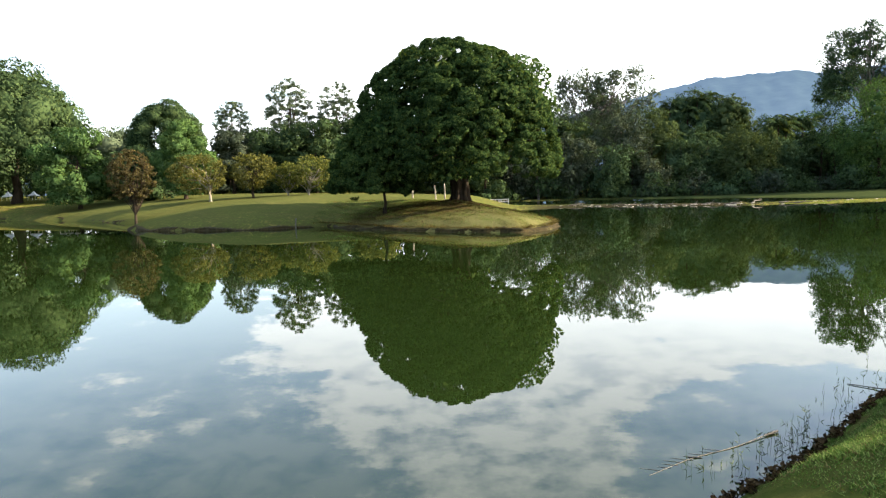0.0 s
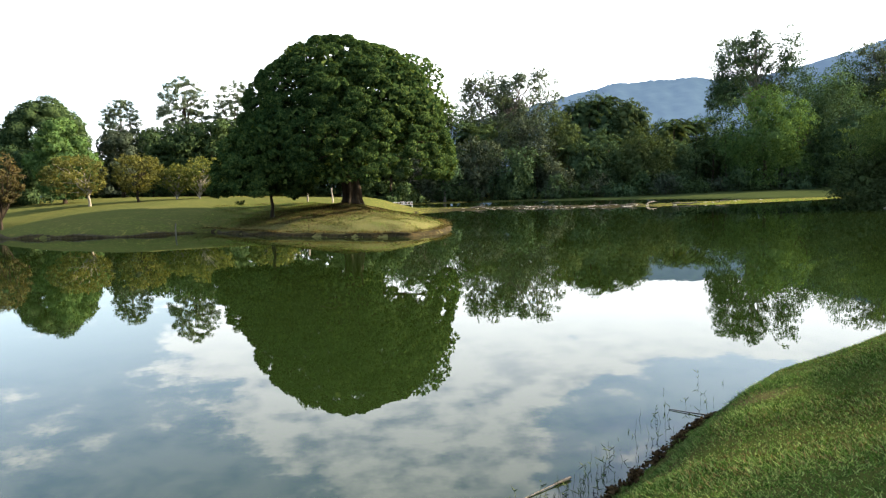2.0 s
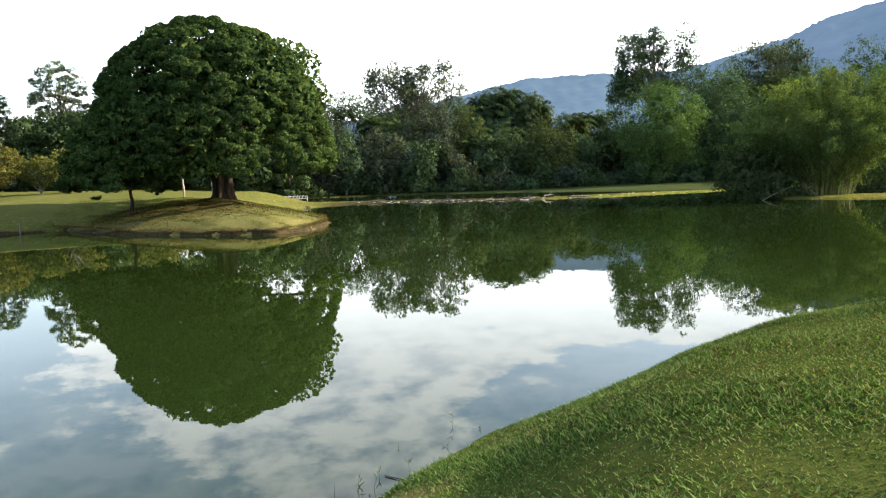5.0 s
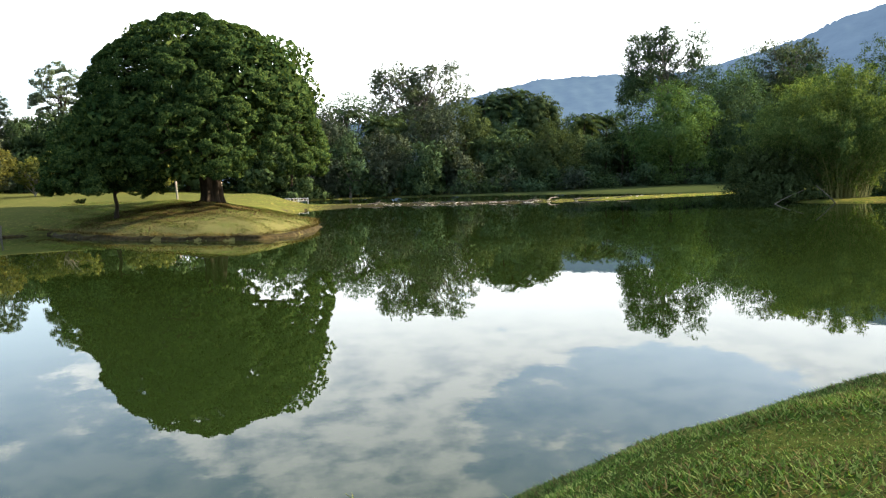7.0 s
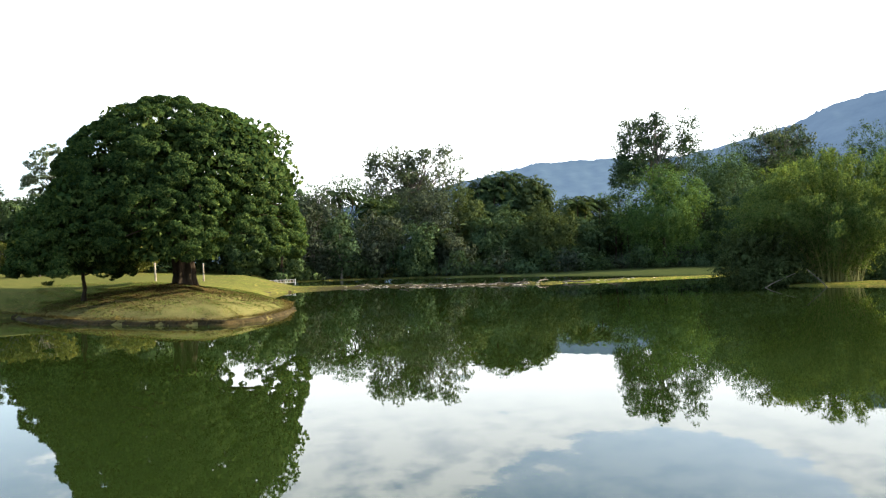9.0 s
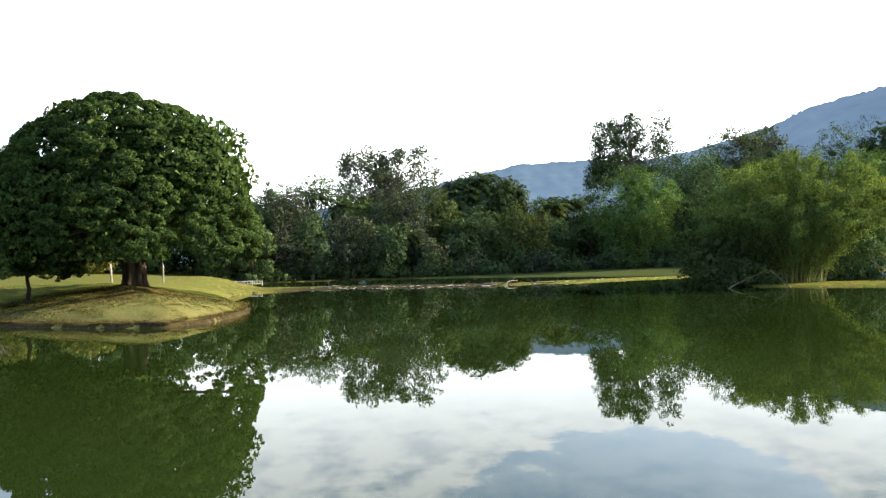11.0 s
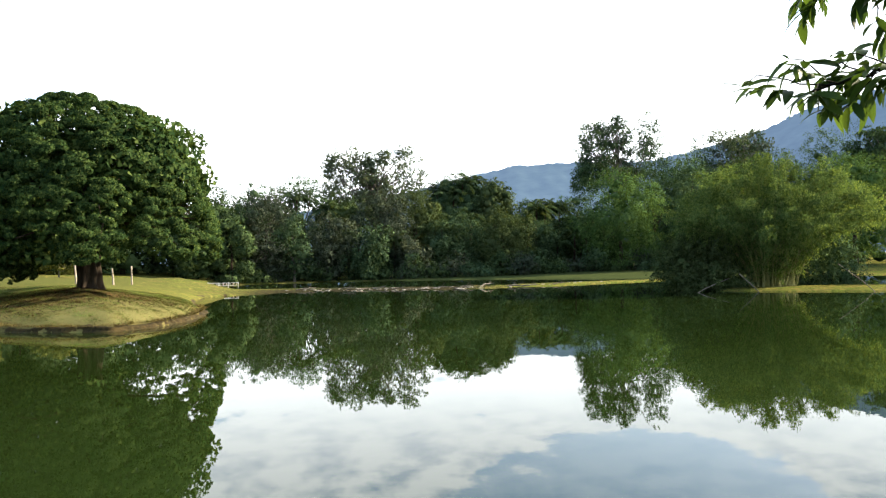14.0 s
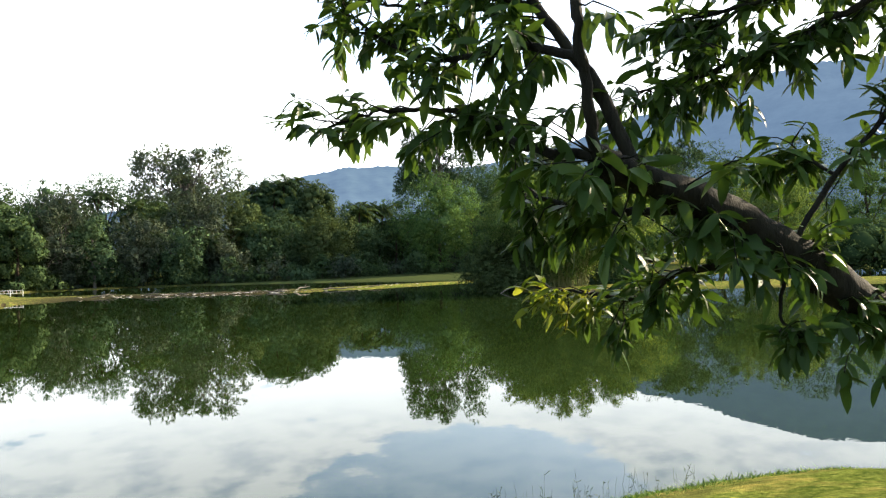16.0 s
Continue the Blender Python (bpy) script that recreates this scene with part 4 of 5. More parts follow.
# the forest on the far shore
def palm(x, y, top, fronds=16, length=5.0, group="palms in the forest edge"):
    ob = thing("palm_tree", "dark palm with long drooping fronds at the forest edge", "palm", stand(x, y), group)
    z = stand(x, y)[2]
    h = top - z - length * 0.35
    lean = rng.normal(size=2) * 0.6
    crown = np.array([lean[0], lean[1], h])
    part("trunk", mesh_of("trunk", *tube(bend((0, 0, -0.4), crown, 6, 0, 0.01), np.linspace(0.3, 0.2, 6), 7)), BARK, ob, smooth=True)
    pieces = []
    for i in range(fronds):
        a = i * 2.39996 + rng.normal() * 0.2
        up = rng.uniform(-0.1, 1.4)
        L = length * rng.uniform(0.6, 1.2)
        s = np.linspace(0, 1, 9)
        out = L * s * math.cos(up * 0.8)
        zz = L * (math.sin(up) * s - rng.uniform(0.35, 0.95) * s ** 2.2)
        line = crown + np.stack([out * math.cos(a), out * math.sin(a), zz], -1)
        t = unit_rows(np.gradient(line, axis=0))
        side = unit_rows(np.cross(t, np.array([0, 0, 1.0])))
        pos = np.repeat(np.linspace(0.12, 0.98, 26), 2)
        sg = np.tile([1, -1], 26)
        P = np.stack([np.interp(pos, s, line[:, k]) for k in range(3)], -1)
        T = np.stack([np.interp(pos, s, t[:, k]) for k in range(3)], -1)
        S = np.stack([np.interp(pos, s, side[:, k]) for k in range(3)], -1) * sg[:, None]
        ll = length * 0.24 * np.sin(np.pi * (0.15 + 0.8 * pos))
        d = unit_rows(S + 0.55 * T + np.array([0, 0, -0.75]) + rng.normal(size=P.shape) * 0.12)
        w = unit_rows(np.cross(d, np.array([0.2, 0.1, 1.0]))) * 0.09
        v = np.stack([P - w, P + d * ll[:, None] * 0.6 - w * 0.9, P + d * ll[:, None], P + w], 1).reshape(-1, 3)
        pieces.append((v, np.arange(len(v)).reshape(-1, 4)))
    part("fronds", mesh_of("fronds", *join(*pieces)), LEAF_PALM, ob)
    return ob


FOREST = [  # x, y, half width, top, twigs, leaf, bark
    (11.5, 178, 7.0, 21.0, 700, LEAF_DRAB, BARK), (16.4, 172, 6.5, 22.0, 900, LEAF_FOREST, BARK), (21.5, 180, 6.4, 24.6, 900, LEAF_FOREST, BARK), (143, 182, 9.5, 36.5, 2000, LEAF_FOREST, BARK), (156, 180, 9.0, 36.5, 1700, LEAF_FOREST, BARK), (131, 184, 8.0, 34.0, 1500, LEAF_FOREST, BARK), (18.8, 160, 6.2, 19.0, 1100, LEAF_DRAB, BARK_GREY), (28, 178, 6.8, 24.8, 1000, LEAF_FOREST, BARK), (24.5, 158, 4.6, 12.5, 700, LEAF_FOREST, BARK_GREY),
    (36, 182, 8, 21, 900, LEAF_DARK, BARK), (32.5, 160, 5.5, 14.6, 800, LEAF_DRAB, BARK), (45, 166, 7.2, 19.0, 1200, LEAF_DRAB, BARK), (53.5, 170, 6.0, 20.5, 1100, LEAF_MOSS, BARK), (50, 158, 3.6, 9.4, 600, LEAF_DRAB, BARK),
    (41, 158, 4.6, 11.5, 700, LEAF_FOREST, BARK), (57.5, 160, 4.4, 12.5, 700, LEAF_FOREST, BARK), (60, 192, 8, 20, 700, LEAF_DARK, BARK), (73.0, 161, 7.2, 15.2, 1400, LEAF_MOSS, BARK), (64, 164, 4.6, 16.0, 800, LEAF_FOREST, BARK),
    (88, 180, 6.0, 19.4, 900, LEAF_FOREST, BARK), (100, 185, 3.6, 20.4, 600, LEAF_FRESH, BARK), (84, 164, 5.2, 12.5, 700, LEAF_FOREST, BARK), (98, 172, 6.5, 16.2, 900, LEAF_DARK, BARK), (107, 190, 8, 26, 900, LEAF_FOREST, BARK),
    (97, 150, 9.4, 22.6, 1900, LEAF_FRESH, BARK), (112, 160, 8.0, 25, 1300, LEAF_FOREST, BARK), (123, 160, 9.2, 30.4, 1500, LEAF_FOREST, BARK), (132, 172, 9, 30, 1100, LEAF_FRESH, BARK), (115, 144, 7.0, 19, 900, LEAF_FOREST, BARK),
    (150, 165, 11, 33.0, 1200, LEAF_DARK, BARK), (163, 158, 10, 33.5, 1200, LEAF_FOREST, BARK), (176, 160, 12, 36.5, 1300, LEAF_FOREST, BARK), (151, 138, 9.5, 27, 1300, LEAF_FRESH, BARK), (134, 142, 8, 23, 1000, LEAF_FRESH, BARK), (142, 152, 9, 26, 900, LEAF_FOREST, BARK),
    (163, 124, 11, 29, 1900, LEAF_FOREST, BARK), (174, 112, 12, 28, 1900, LEAF_DARK, BARK), (184, 100, 12, 27, 1900, LEAF_FRESH, BARK), (196, 86, 13, 25, 1600, LEAF_DARK, BARK), (205, 66, 14, 20, 900, LEAF_DARK, BARK)]
WORDS = {LEAF_DARK.name: "dense shaded tree of the forest beyond the lake", LEAF_FOREST.name: "dark green tree with hanging twigs at the forest edge", LEAF_DRAB.name: "drab grey-brown tree with bare limbs in the far forest",
         LEAF_MOSS.name: "olive-brown leafy tree standing before the far forest", LEAF_FRESH.name: "bright green leafy tree in the far forest"}
for fx, fy, w, top, count, mat, bark in FOREST:
    round_tree("forest_tree", WORDS[mat.name], fx, fy, fx - w, fx + w, top * 1.05, mat, 0, 0.36, 0.10, 0.15, 46, dome=False, solid=0.34, twigs=(int(count * (1.3 if w > 8 else 1.1)), 12, 0.16 * w + 0.5, 0.9), keep=0.5, group="far forest",
               bark=bark, limbs=22 if bark is BARK_GREY else 8)
for k in range(17):
    bx, by, w = 6 + 11.5 * k + rng.normal() * 1.5, 206 - 0.25 * 11.5 * k + rng.normal() * 3, rng.uniform(7.5, 9.5)
    round_tree("backing_tree", "dense dark tree deep inside the far forest", bx, by, bx - w, bx + w, rng.uniform(16.0, 19.0) + 0.035 * max(0, bx - 90), LEAF_DARK, 2600, 0.7, 0.0, 0.2, 26,
               dome=False, solid=0.66, group="trees deep in the far forest", limbs=4)
for px_, py_, top in [(14, 176, 19.5), (19, 174, 18.5), (26, 176, 22.5), (24.5, 162, 9), (27, 161, 12.5), (30.5, 162, 8), (71, 194, 24.0), (66, 178, 24), (69, 180, 27.2), (63, 182, 25.5), (73, 182, 27.4), (61, 176, 19), (67, 170, 17), (90, 176, 21),
                      (95, 178, 20.5), (86, 174, 20), (98, 168, 16), (102, 166, 14), (93, 166, 13), (88, 166, 10), (20, 186, 21), (37, 164, 12), (47, 162, 12), (56, 164, 14), (61, 162, 13), (80, 166, 13), (78, 176, 18), (105, 160, 12), (118, 150, 11), (34, 176, 20), (12, 168, 17), (41, 176, 19)]:
    palm(px_, py_, top - 1.2, 24, 6.0 if top > 18 else 4.6)

round_tree("vine_tree", "big rounded tree draped with hanging vines in the far forest", 70.5, 184, 58.5, 80, 26.0, LEAF_FOREST, 0, 0.40, 0.05, 0.12, 90, solid=0.55, twigs=(2800, 14, 2.2, 1.5), keep=0.6)
round_tree("vine_tree", "olive-brown dense domed tree in the far forest", 76.5, 179, 70, 83, 24.6, LEAF_MOSS, 0, 0.34, 0.05, 0.13, 80, solid=0.58, twigs=(2400, 13, 0.9, 0.6), keep=0.6)
k = 0
while k < 40:
    bx = 10 + 3.3 * k + rng.normal() * 1.2
    by = float(np.interp(bx, [5, 12, 22, 34, 50, 62, 70, 76, 95, 120, 145], [152, 156, 161, 160, 156, 153, 152, 153, 149, 146, 140])) + rng.normal() * 1.6
    w = rng.uniform(2.6, 4.6)
    round_tree("undergrowth_bush", "dark leafy bush at the foot of the far forest", bx, by, bx - w, bx + w, rng.uniform(2.6, 6.5), (LEAF_FOREST, LEAF_DARK, LEAF_DARK, LEAF_DRAB)[k % 4],
               0, 0.40, 0.0, 0.2, 20, dome=False, solid=0.34, twigs=(170, 12, 1.5, 1.0), keep=0.4, group="undergrowth along the far forest", limbs=4, trunk_r=0.1, floor=0.0)
    k += 1
for k in range(28):
    bx = -114 + 4.6 * k + rng.normal()
    by = 158 + rng.normal() * 2
    w = rng.uniform(3.6, 5.0)
    round_tree("undergrowth_bush", "dark leafy bush closing the back of the park", bx, by, bx - w, bx + w, rng.uniform(7.0, 10.5), LEAF_DARK,
               0, 0.5, 0.0, 0.2, 24, dome=False, solid=0.5, twigs=(90, 10, 1.3, 0.9), keep=0.4, group="undergrowth behind the park", limbs=4, trunk_r=0.1, floor=0.0)

# tall feathery tree over the forest, with sky between its twigs
L = tuft_lobes((-7.4, 0, 23.6), (8.8, 7, 9.8), 150, 1.15) + tuft_lobes((4.6, 0, 24.8), (9.8, 7, 10.4), 150, 1.05) + tuft_lobes((-1, 0, 17), (12, 6, 7), 70, 1.4)
tree("feathery_tree", "tall feathery grey-green tree with sky showing through", 48, 190, L, 0, 0.30, LEAF_GREY, 25, 0.6, 120, BARK_GREY, keep=0.0, twigs=(8000, 12, 0.6, 0.5), start=0.25)
# tall emergent tree with tiered open clumps
L = tuft_lobes((-7, 0, 35), (7.2, 6, 9.5), 100, 1.25, 0.2) + tuft_lobes((-1, 0, 40), (6.5, 5, 6.0), 60, 1.1, 0.2) + tuft_lobes((11.2, 0, 40), (4.6, 4, 8.2), 60, 0.9, 0.2) + tuft_lobes((-9, 0, 27), (6.5, 5, 7), 60, 1.5, 0.2) + tuft_lobes((6, 0, 30), (8, 5, 8), 70, 1.3, 0.2)
tree("emergent_tree", "tall open tree with tiered dark clumps above the forest", 122.5, 195, L, 0, 0.28, LEAF_FOREST, 41, 0.55, 90, BARK_GREY, keep=0.0, twigs=(9000, 12, 0.6, 0.4))
L = tuft_lobes((-5, 0, 34), (6, 5, 5.5), 44, 1.0, 0.1) + tuft_lobes((5.5, 0, 34), (5.0, 4, 6.0), 40, 0.9, 0.1) + tuft_lobes((0, 0, 26), (11, 5, 6), 60, 1.5, 0.2)
tree("emergent_tree", "thin-crowned tall tree above the bamboo grove", 151, 175, L, 0, 0.32, LEAF_GREY, 35, 0.5, 70, BARK_GREY, keep=0.0, twigs=(3000, 12, 0.6, 0.4))
L = tuft_lobes((-4, 0, 30), (7, 6, 6), 50, 1.3, 0.2) + tuft_lobes((6, 0, 31), (6, 5, 5.5), 44, 1.2, 0.2) + tuft_lobes((0, 0, 22), (11, 6, 8), 60, 1.7, 0.2)
tree("emergent_tree", "tall dark tree before the foot of the mountain", 174, 150, L, 0, 0.36, LEAF_FOREST, 30, 0.5, 60, BARK_GREY, keep=0.0, twigs=(4800, 12, 0.7, 0.4))


# an unseen tall tree, added beside the path to shade the near bank
round_tree("shade_tree", "unseen leafy tree added to shade the near bank", 33.5, 0.0, 27.0, 40.0, 19.0, LEAF_MID, 17000, 0.32, 0.34, 0.14, 60, dome=False, trunk_h=11, trunk_r=0.4, limbs=20, open_crown=True)


# ---- bamboo ----
def bamboo(x, y, half, top, culms, leaves, label, lean=0.0):
    """A clump of culms that fan out and arch over, with leafy twigs on their upper parts."""
    ob = thing("bamboo_clump", label, "bamboo", stand(x, y))
    z = stand(x, y)[2]
    H = top - z
    P, N, D = [], [], []
    centre = np.array([lean, 0, H * 0.42])
    for i in range(culms):
        a = rng.uniform(0, 2 * np.pi)
        foot = np.array([math.cos(a), math.sin(a) * 0.6, 0]) * half * 0.26 * rng.random() ** 0.5
        reach = half * rng.uniform(0.10, 1.0) ** 0.7
        ratio = reach / half
        tip_h = H * rng.uniform(0.84, 1.04) * math.sqrt(max(0.16, 1 - ratio ** 2.4 * 0.72))
        s = np.linspace(0, 1, 12)
        out = reach * s ** 1.45
        zz = tip_h * (1.22 * s - 0.22 * s ** 2.5 - (0.22 * ratio) * s ** 5)
        line = foot + np.stack([out * math.cos(a) + lean * s, out * math.sin(a) * 0.8, zz], -1)
        if i % 5 < 3:
            part("culm", mesh_of("culm", *tube(line, np.linspace(0.055, 0.014, 12), 5)), CULM, ob, smooth=True)
        k = leaves // culms // 11
        u = 0.42 + 0.60 * rng.random(k) ** 0.75
        u[: k // 9] = rng.uniform(0.12, 0.45, k // 9)
        q = np.stack([np.interp(u, s, line[:, c]) for c in range(3)], -1)
        way = unit_rows(rng.normal(size=(k, 3)) + np.array([math.cos(a) * 0.7, math.sin(a) * 0.7, 0.2]))
        ll = rng.uniform(0.5, 1.5, k)
        t = rng.random((k, 11))
        leaf = q[:, None] + (t * ll[:, None])[..., None] * way[:, None]
        leaf[..., 2] -= 0.55 * ll[:, None] * t ** 2
        P.append((leaf + rng.normal(size=leaf.shape) * 0.10).reshape(-1, 3))
        D.append(np.repeat(unit_rows((q - centre) * np.array([1, 1, 1.1])), 11, axis=0))
    P, D = np.concatenate(P), np.concatenate(D)
    ok = P[:, 2] > 0.3
    P, D = P[ok], D[ok]
    N = D * 0.5 + rng.normal(size=P.shape) * 0.8 + np.array([0, 0, 0.3])
    s = 0.21 * rng.uniform(0.6, 1.4, len(P))
    part("crown", mesh_of("crown", *leaf_cards(P, N, s, s * 0.34, 1.0, D, 0.45, True)), LEAF_BAMBOO, ob)
    return ob


bamboo(72.6, 74.0, 11.8, 15.6, 230, 190000, "large arching yellow-green bamboo clump at the water's edge", 0.8)
bamboo(110, 72, 9.0, 16.5, 90, 80000, "sunlit yellow-green bamboo clump farther along the shore")
# dark foliage added in place of the bamboo's own shaded lower left
round_tree("shore_bush", "dark leafy mass standing for the bamboo's shaded foot", 65.0, 77.0, 60.4, 71, 7.4, LEAF_MOSS, 0, 0.22, 0.02, 0.14, 60, dome=False, solid=0.30, twigs=(2600, 12, 0.9, 0.8), keep=0.5)
round_tree("shore_bush", "dark green bush behind the bamboo clump", 84, 82, 77, 92, 7.5, LEAF_FOREST, 0, 0.28, 0.02, 0.13, 50, dome=False, solid=0.30, twigs=(2100, 12, 1.0, 0.8), keep=0.5)
round_tree("shore_bush", "dark green bush along the far shore strip", 126, 70, 117, 136, 9, LEAF_DARK, 7000, 0.4, 0.02, 0.15, 30, solid=0.62)
round_tree("shore_bush", "dark green bush along the far shore strip", 148, 62, 138, 160, 11, LEAF_FRESH, 7000, 0.4, 0.02, 0.15, 30, solid=0.62)

# ---- the overhanging tree at the end of the walk ----
def long_leaf(name, length=0.2, width=0.052, curl=0.25):
    """A lance-shaped leaf, folded along its rib and bent down, pointing along +x."""
    s = np.array([0.0, 0.08, 0.3, 0.55, 0.8, 1.0])
    half = np.array([0.02, 0.26, 0.5, 0.52, 0.36, 0.01]) * width
    x = s * length
    z = -curl * length * s ** 2
    mid = np.stack([x, 0 * x, z], -1)
    left = np.stack([x, half, z + half * 0.28], -1)
    right = np.stack([x, -half, z + half * 0.28], -1)
    v = np.concatenate([mid, left, right])
    f = []
    for i in range(5):
        f.append((i, i + 1, 6 + i + 1, 6 + i))
        f.append((i + 1, i, 12 + i, 12 + i + 1))
    return v, np.array(f)


def leaf_matrix(at, toward, roll, size):
    x = Vector(toward).normalized()
    z = Vector((0, 0, 1)) - x * x.z
    z.normalize()
    y = z.cross(x)
    m = Matrix((x, y, z)).transposed().to_4x4()
    return Matrix.Translation(at) @ m @ Matrix.Rotation(roll, 4, "X") @ Matrix.Scale(size, 4)


def overhanging_tree():
    foot = (24.4, 8.5)
    ob = thing("overhanging_tree", "leaning grey-brown tree with long drooping green leaves", "tree", stand(*foot))
    base = np.array(stand(*foot))
    lines = {
        "trunk": ([(24.4, 8.5, base[2] - 0.2), (23.6, 8.55, base[2] + 0.35), (22.79, 8.62, 3.09), (21.96, 8.73, 3.53), (21.33, 8.85, 3.89), (20.76, 8.94, 4.21), (20.11, 9.07, 4.43), (19.85, 9.15, 4.54)], 0.16, 0.075),
        "upright": ([(19.87, 9.14, 4.52), (19.78, 9.13, 5.0), (19.75, 9.14, 5.41), (19.79, 9.22, 6.16), (19.7, 9.3, 7.2)], 0.036, 0.024),
        "fork": ([(20.13, 9.06, 4.42), (20.01, 9.29, 4.98), (19.83, 9.6, 5.55), (19.67, 9.97, 6.24), (19.5, 10.3, 6.9)], 0.044, 0.02),
        "outer": ([(19.87, 9.14, 4.53), (19.73, 9.62, 4.67), (19.71, 10.03, 4.9), (19.53, 10.47, 5.05), (19.26, 10.85, 5.08), (19.0, 11.11, 5.0)], 0.032, 0.007),
        "upper": ([(19.78, 9.13, 5.1), (19.74, 9.72, 5.32), (19.6, 10.26, 5.36), (19.39, 10.71, 5.54), (19.11, 11.1, 5.91)], 0.03, 0.007),
        "under": ([(20.55, 9.0, 4.24), (20.39, 9.6, 4.27), (20.24, 10.14, 4.41), (20.21, 10.5, 4.65)], 0.03, 0.008),
        "low": ([(21.3, 8.87, 3.88), (20.96, 9.52, 3.86), (20.98, 9.97, 3.65), (20.92, 10.46, 3.68), (20.8, 10.98, 3.72)], 0.03, 0.007),
        "side": ([(21.19, 8.87, 4.0), (21.49, 8.75, 4.45), (21.88, 8.64, 4.85), (22.47, 8.53, 5.49), (23.0, 8.5, 6.3)], 0.02, 0.014),
        "over": ([(22.95, 8.5, 6.2), (22.17, 9.04, 5.68), (21.73, 9.4, 5.45), (21.42, 9.81, 5.3), (21.11, 10.1, 5.23)], 0.03, 0.007),
        "top": ([(22.6, 8.55, 5.7), (22.3, 8.85, 6.2), (22.08, 9.31, 5.97), (21.73, 9.74, 5.84), (21.51, 10.09, 5.84)], 0.028, 0.007),
        "hang": ([(21.22, 8.91, 3.9), (21.08, 8.88, 3.58), (21.1, 8.75, 3.48)], 0.014, 0.005),
        "mid": ([(19.83, 9.6, 5.55), (19.67, 10.21, 5.8), (19.44, 10.8, 5.88), (19.15, 11.19, 6.1)], 0.022, 0.006),
        "twig": ([(21.49, 8.75, 4.45), (21.52, 9.07, 4.64), (21.55, 9.4, 4.63)], 0.014, 0.005)}
    made, limb_of = {}, {}
    for key, (pts, r0, r1) in lines.items():
        p = smooth_line(np.array(pts) - base, 7)
        p[1:-1] += rng.normal(size=(len(p) - 2, 3)) * min(0.012, r0 * 0.2)
        n = len(p)
        r = r1 + (r0 - r1) * (1 - np.linspace(0, 1, n)) ** 0.8
        r = r * (1 + 0.06 * np.sin(np.arange(n) * 0.6 + len(key)) + 0.025 * rng.normal(size=n))
        made[key] = p
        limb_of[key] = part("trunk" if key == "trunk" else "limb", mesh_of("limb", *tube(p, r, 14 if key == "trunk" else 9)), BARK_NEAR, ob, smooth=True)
    # twigs and their leaf whorls: branch, how many, from where on it, reach, leaves a whorl
    plan = [("outer", 26, 0.18, 0.5, 10, False), ("upper", 26, 0.15, 0.48, 10, False), ("mid", 20, 0.15, 0.48, 10, False), ("fork", 14, 0.4, 0.45, 9, False), ("upright", 5, 0.5, 0.3, 8, False),
            ("under", 26, 0.2, 0.42, 9, False), ("over", 44, 0.1, 0.5, 10, False), ("top", 44, 0.2, 0.5, 10, False), ("side", 34, 0.35, 0.45, 9, False),
            ("low", 28, 0.2, 0.34, 9, True), ("hang", 5, 0.6, 0.18, 10, False), ("trunk", 64, 0.22, 0.5, 8, False), ("twig", 12, 0.3, 0.3, 9, False)]
    spots = []
    for key, count, lo, reach, per, fresh in plan:
        p = made[key]
        for k in range(count):
            s = lo + (1.02 - lo) * (k + rng.random()) / count
            i = min(len(p) - 1, int(min(s, 0.999) * (len(p) - 1)))
            a = p[i]
            along = unit_rows((p[min(i + 1, len(p) - 1)] - p[max(i - 1, 0)])[None])[0]
            d = unit_rows((along * 0.6 + rng.normal(size=3) * 0.75 + np.array([0, 0, -0.1]))[None])[0]
            q = a + d * reach * rng.uniform(0.35, 1.15)
            q[2] -= 0.06
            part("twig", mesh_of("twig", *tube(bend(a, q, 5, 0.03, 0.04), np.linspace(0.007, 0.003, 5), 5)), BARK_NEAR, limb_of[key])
            spots.append((q, d, per + 2 + int(rng.integers(0, 6)), fresh and k > count * 0.6))
    old = [mesh_of("leaf", *long_leaf("leaf", 0.165, 0.05, c)) for c in (0.15, 0.32, 0.5)]
    fresh_mesh = [mesh_of("leaf", *long_leaf("leaf", 0.15, 0.04, c)) for c in (0.2, 0.45)]
    for me in old:
        me.materials.append(LEAF_NEAR)
    for me in fresh_mesh:
        me.materials.append(LEAF_YOUNG)
    placed = []
    for q, d, per, fresh in spots:
        for k in range(per):
            a = k * 2.399963 + rng.random()
            w = np.array([math.cos(a), math.sin(a), 0])
            drop = rng.uniform(-0.4, 1.1) if not fresh else rng.uniform(-0.5, 0.9)
            way = unit_rows((w * 0.8 + d * 0.5 + np.array([0, 0, -drop]))[None])[0]
            at = q - d * 0.02 * k
            placed.append((at, way, rng.normal() * 0.5, rng.uniform(0.7, 1.35), fresh, int(rng.integers(0, 6))))
    order = sorted(range(len(placed)), key=lambda k: placed[k][0][1] + placed[k][0][2])
    rest = {False: [], True: []}
    for n, k in enumerate(order):
        at, way, roll, size, fresh, pick = placed[k]
        m = leaf_matrix(at, way, roll, size)
        if n < 290:
            me = fresh_mesh[pick % 2] if fresh else old[pick % 3]
            leaf = new("leaf", me)
            leaf.parent = ob
            leaf.matrix_basis = m
        else:
            v, f = long_leaf("leaf", 0.14 if fresh else 0.165, 0.04 if fresh else 0.05, (0.15, 0.32, 0.5)[pick % 3])
            M = np.array(m)
            rest[fresh].append((v @ M[:3, :3].T + M[:3, 3], f))
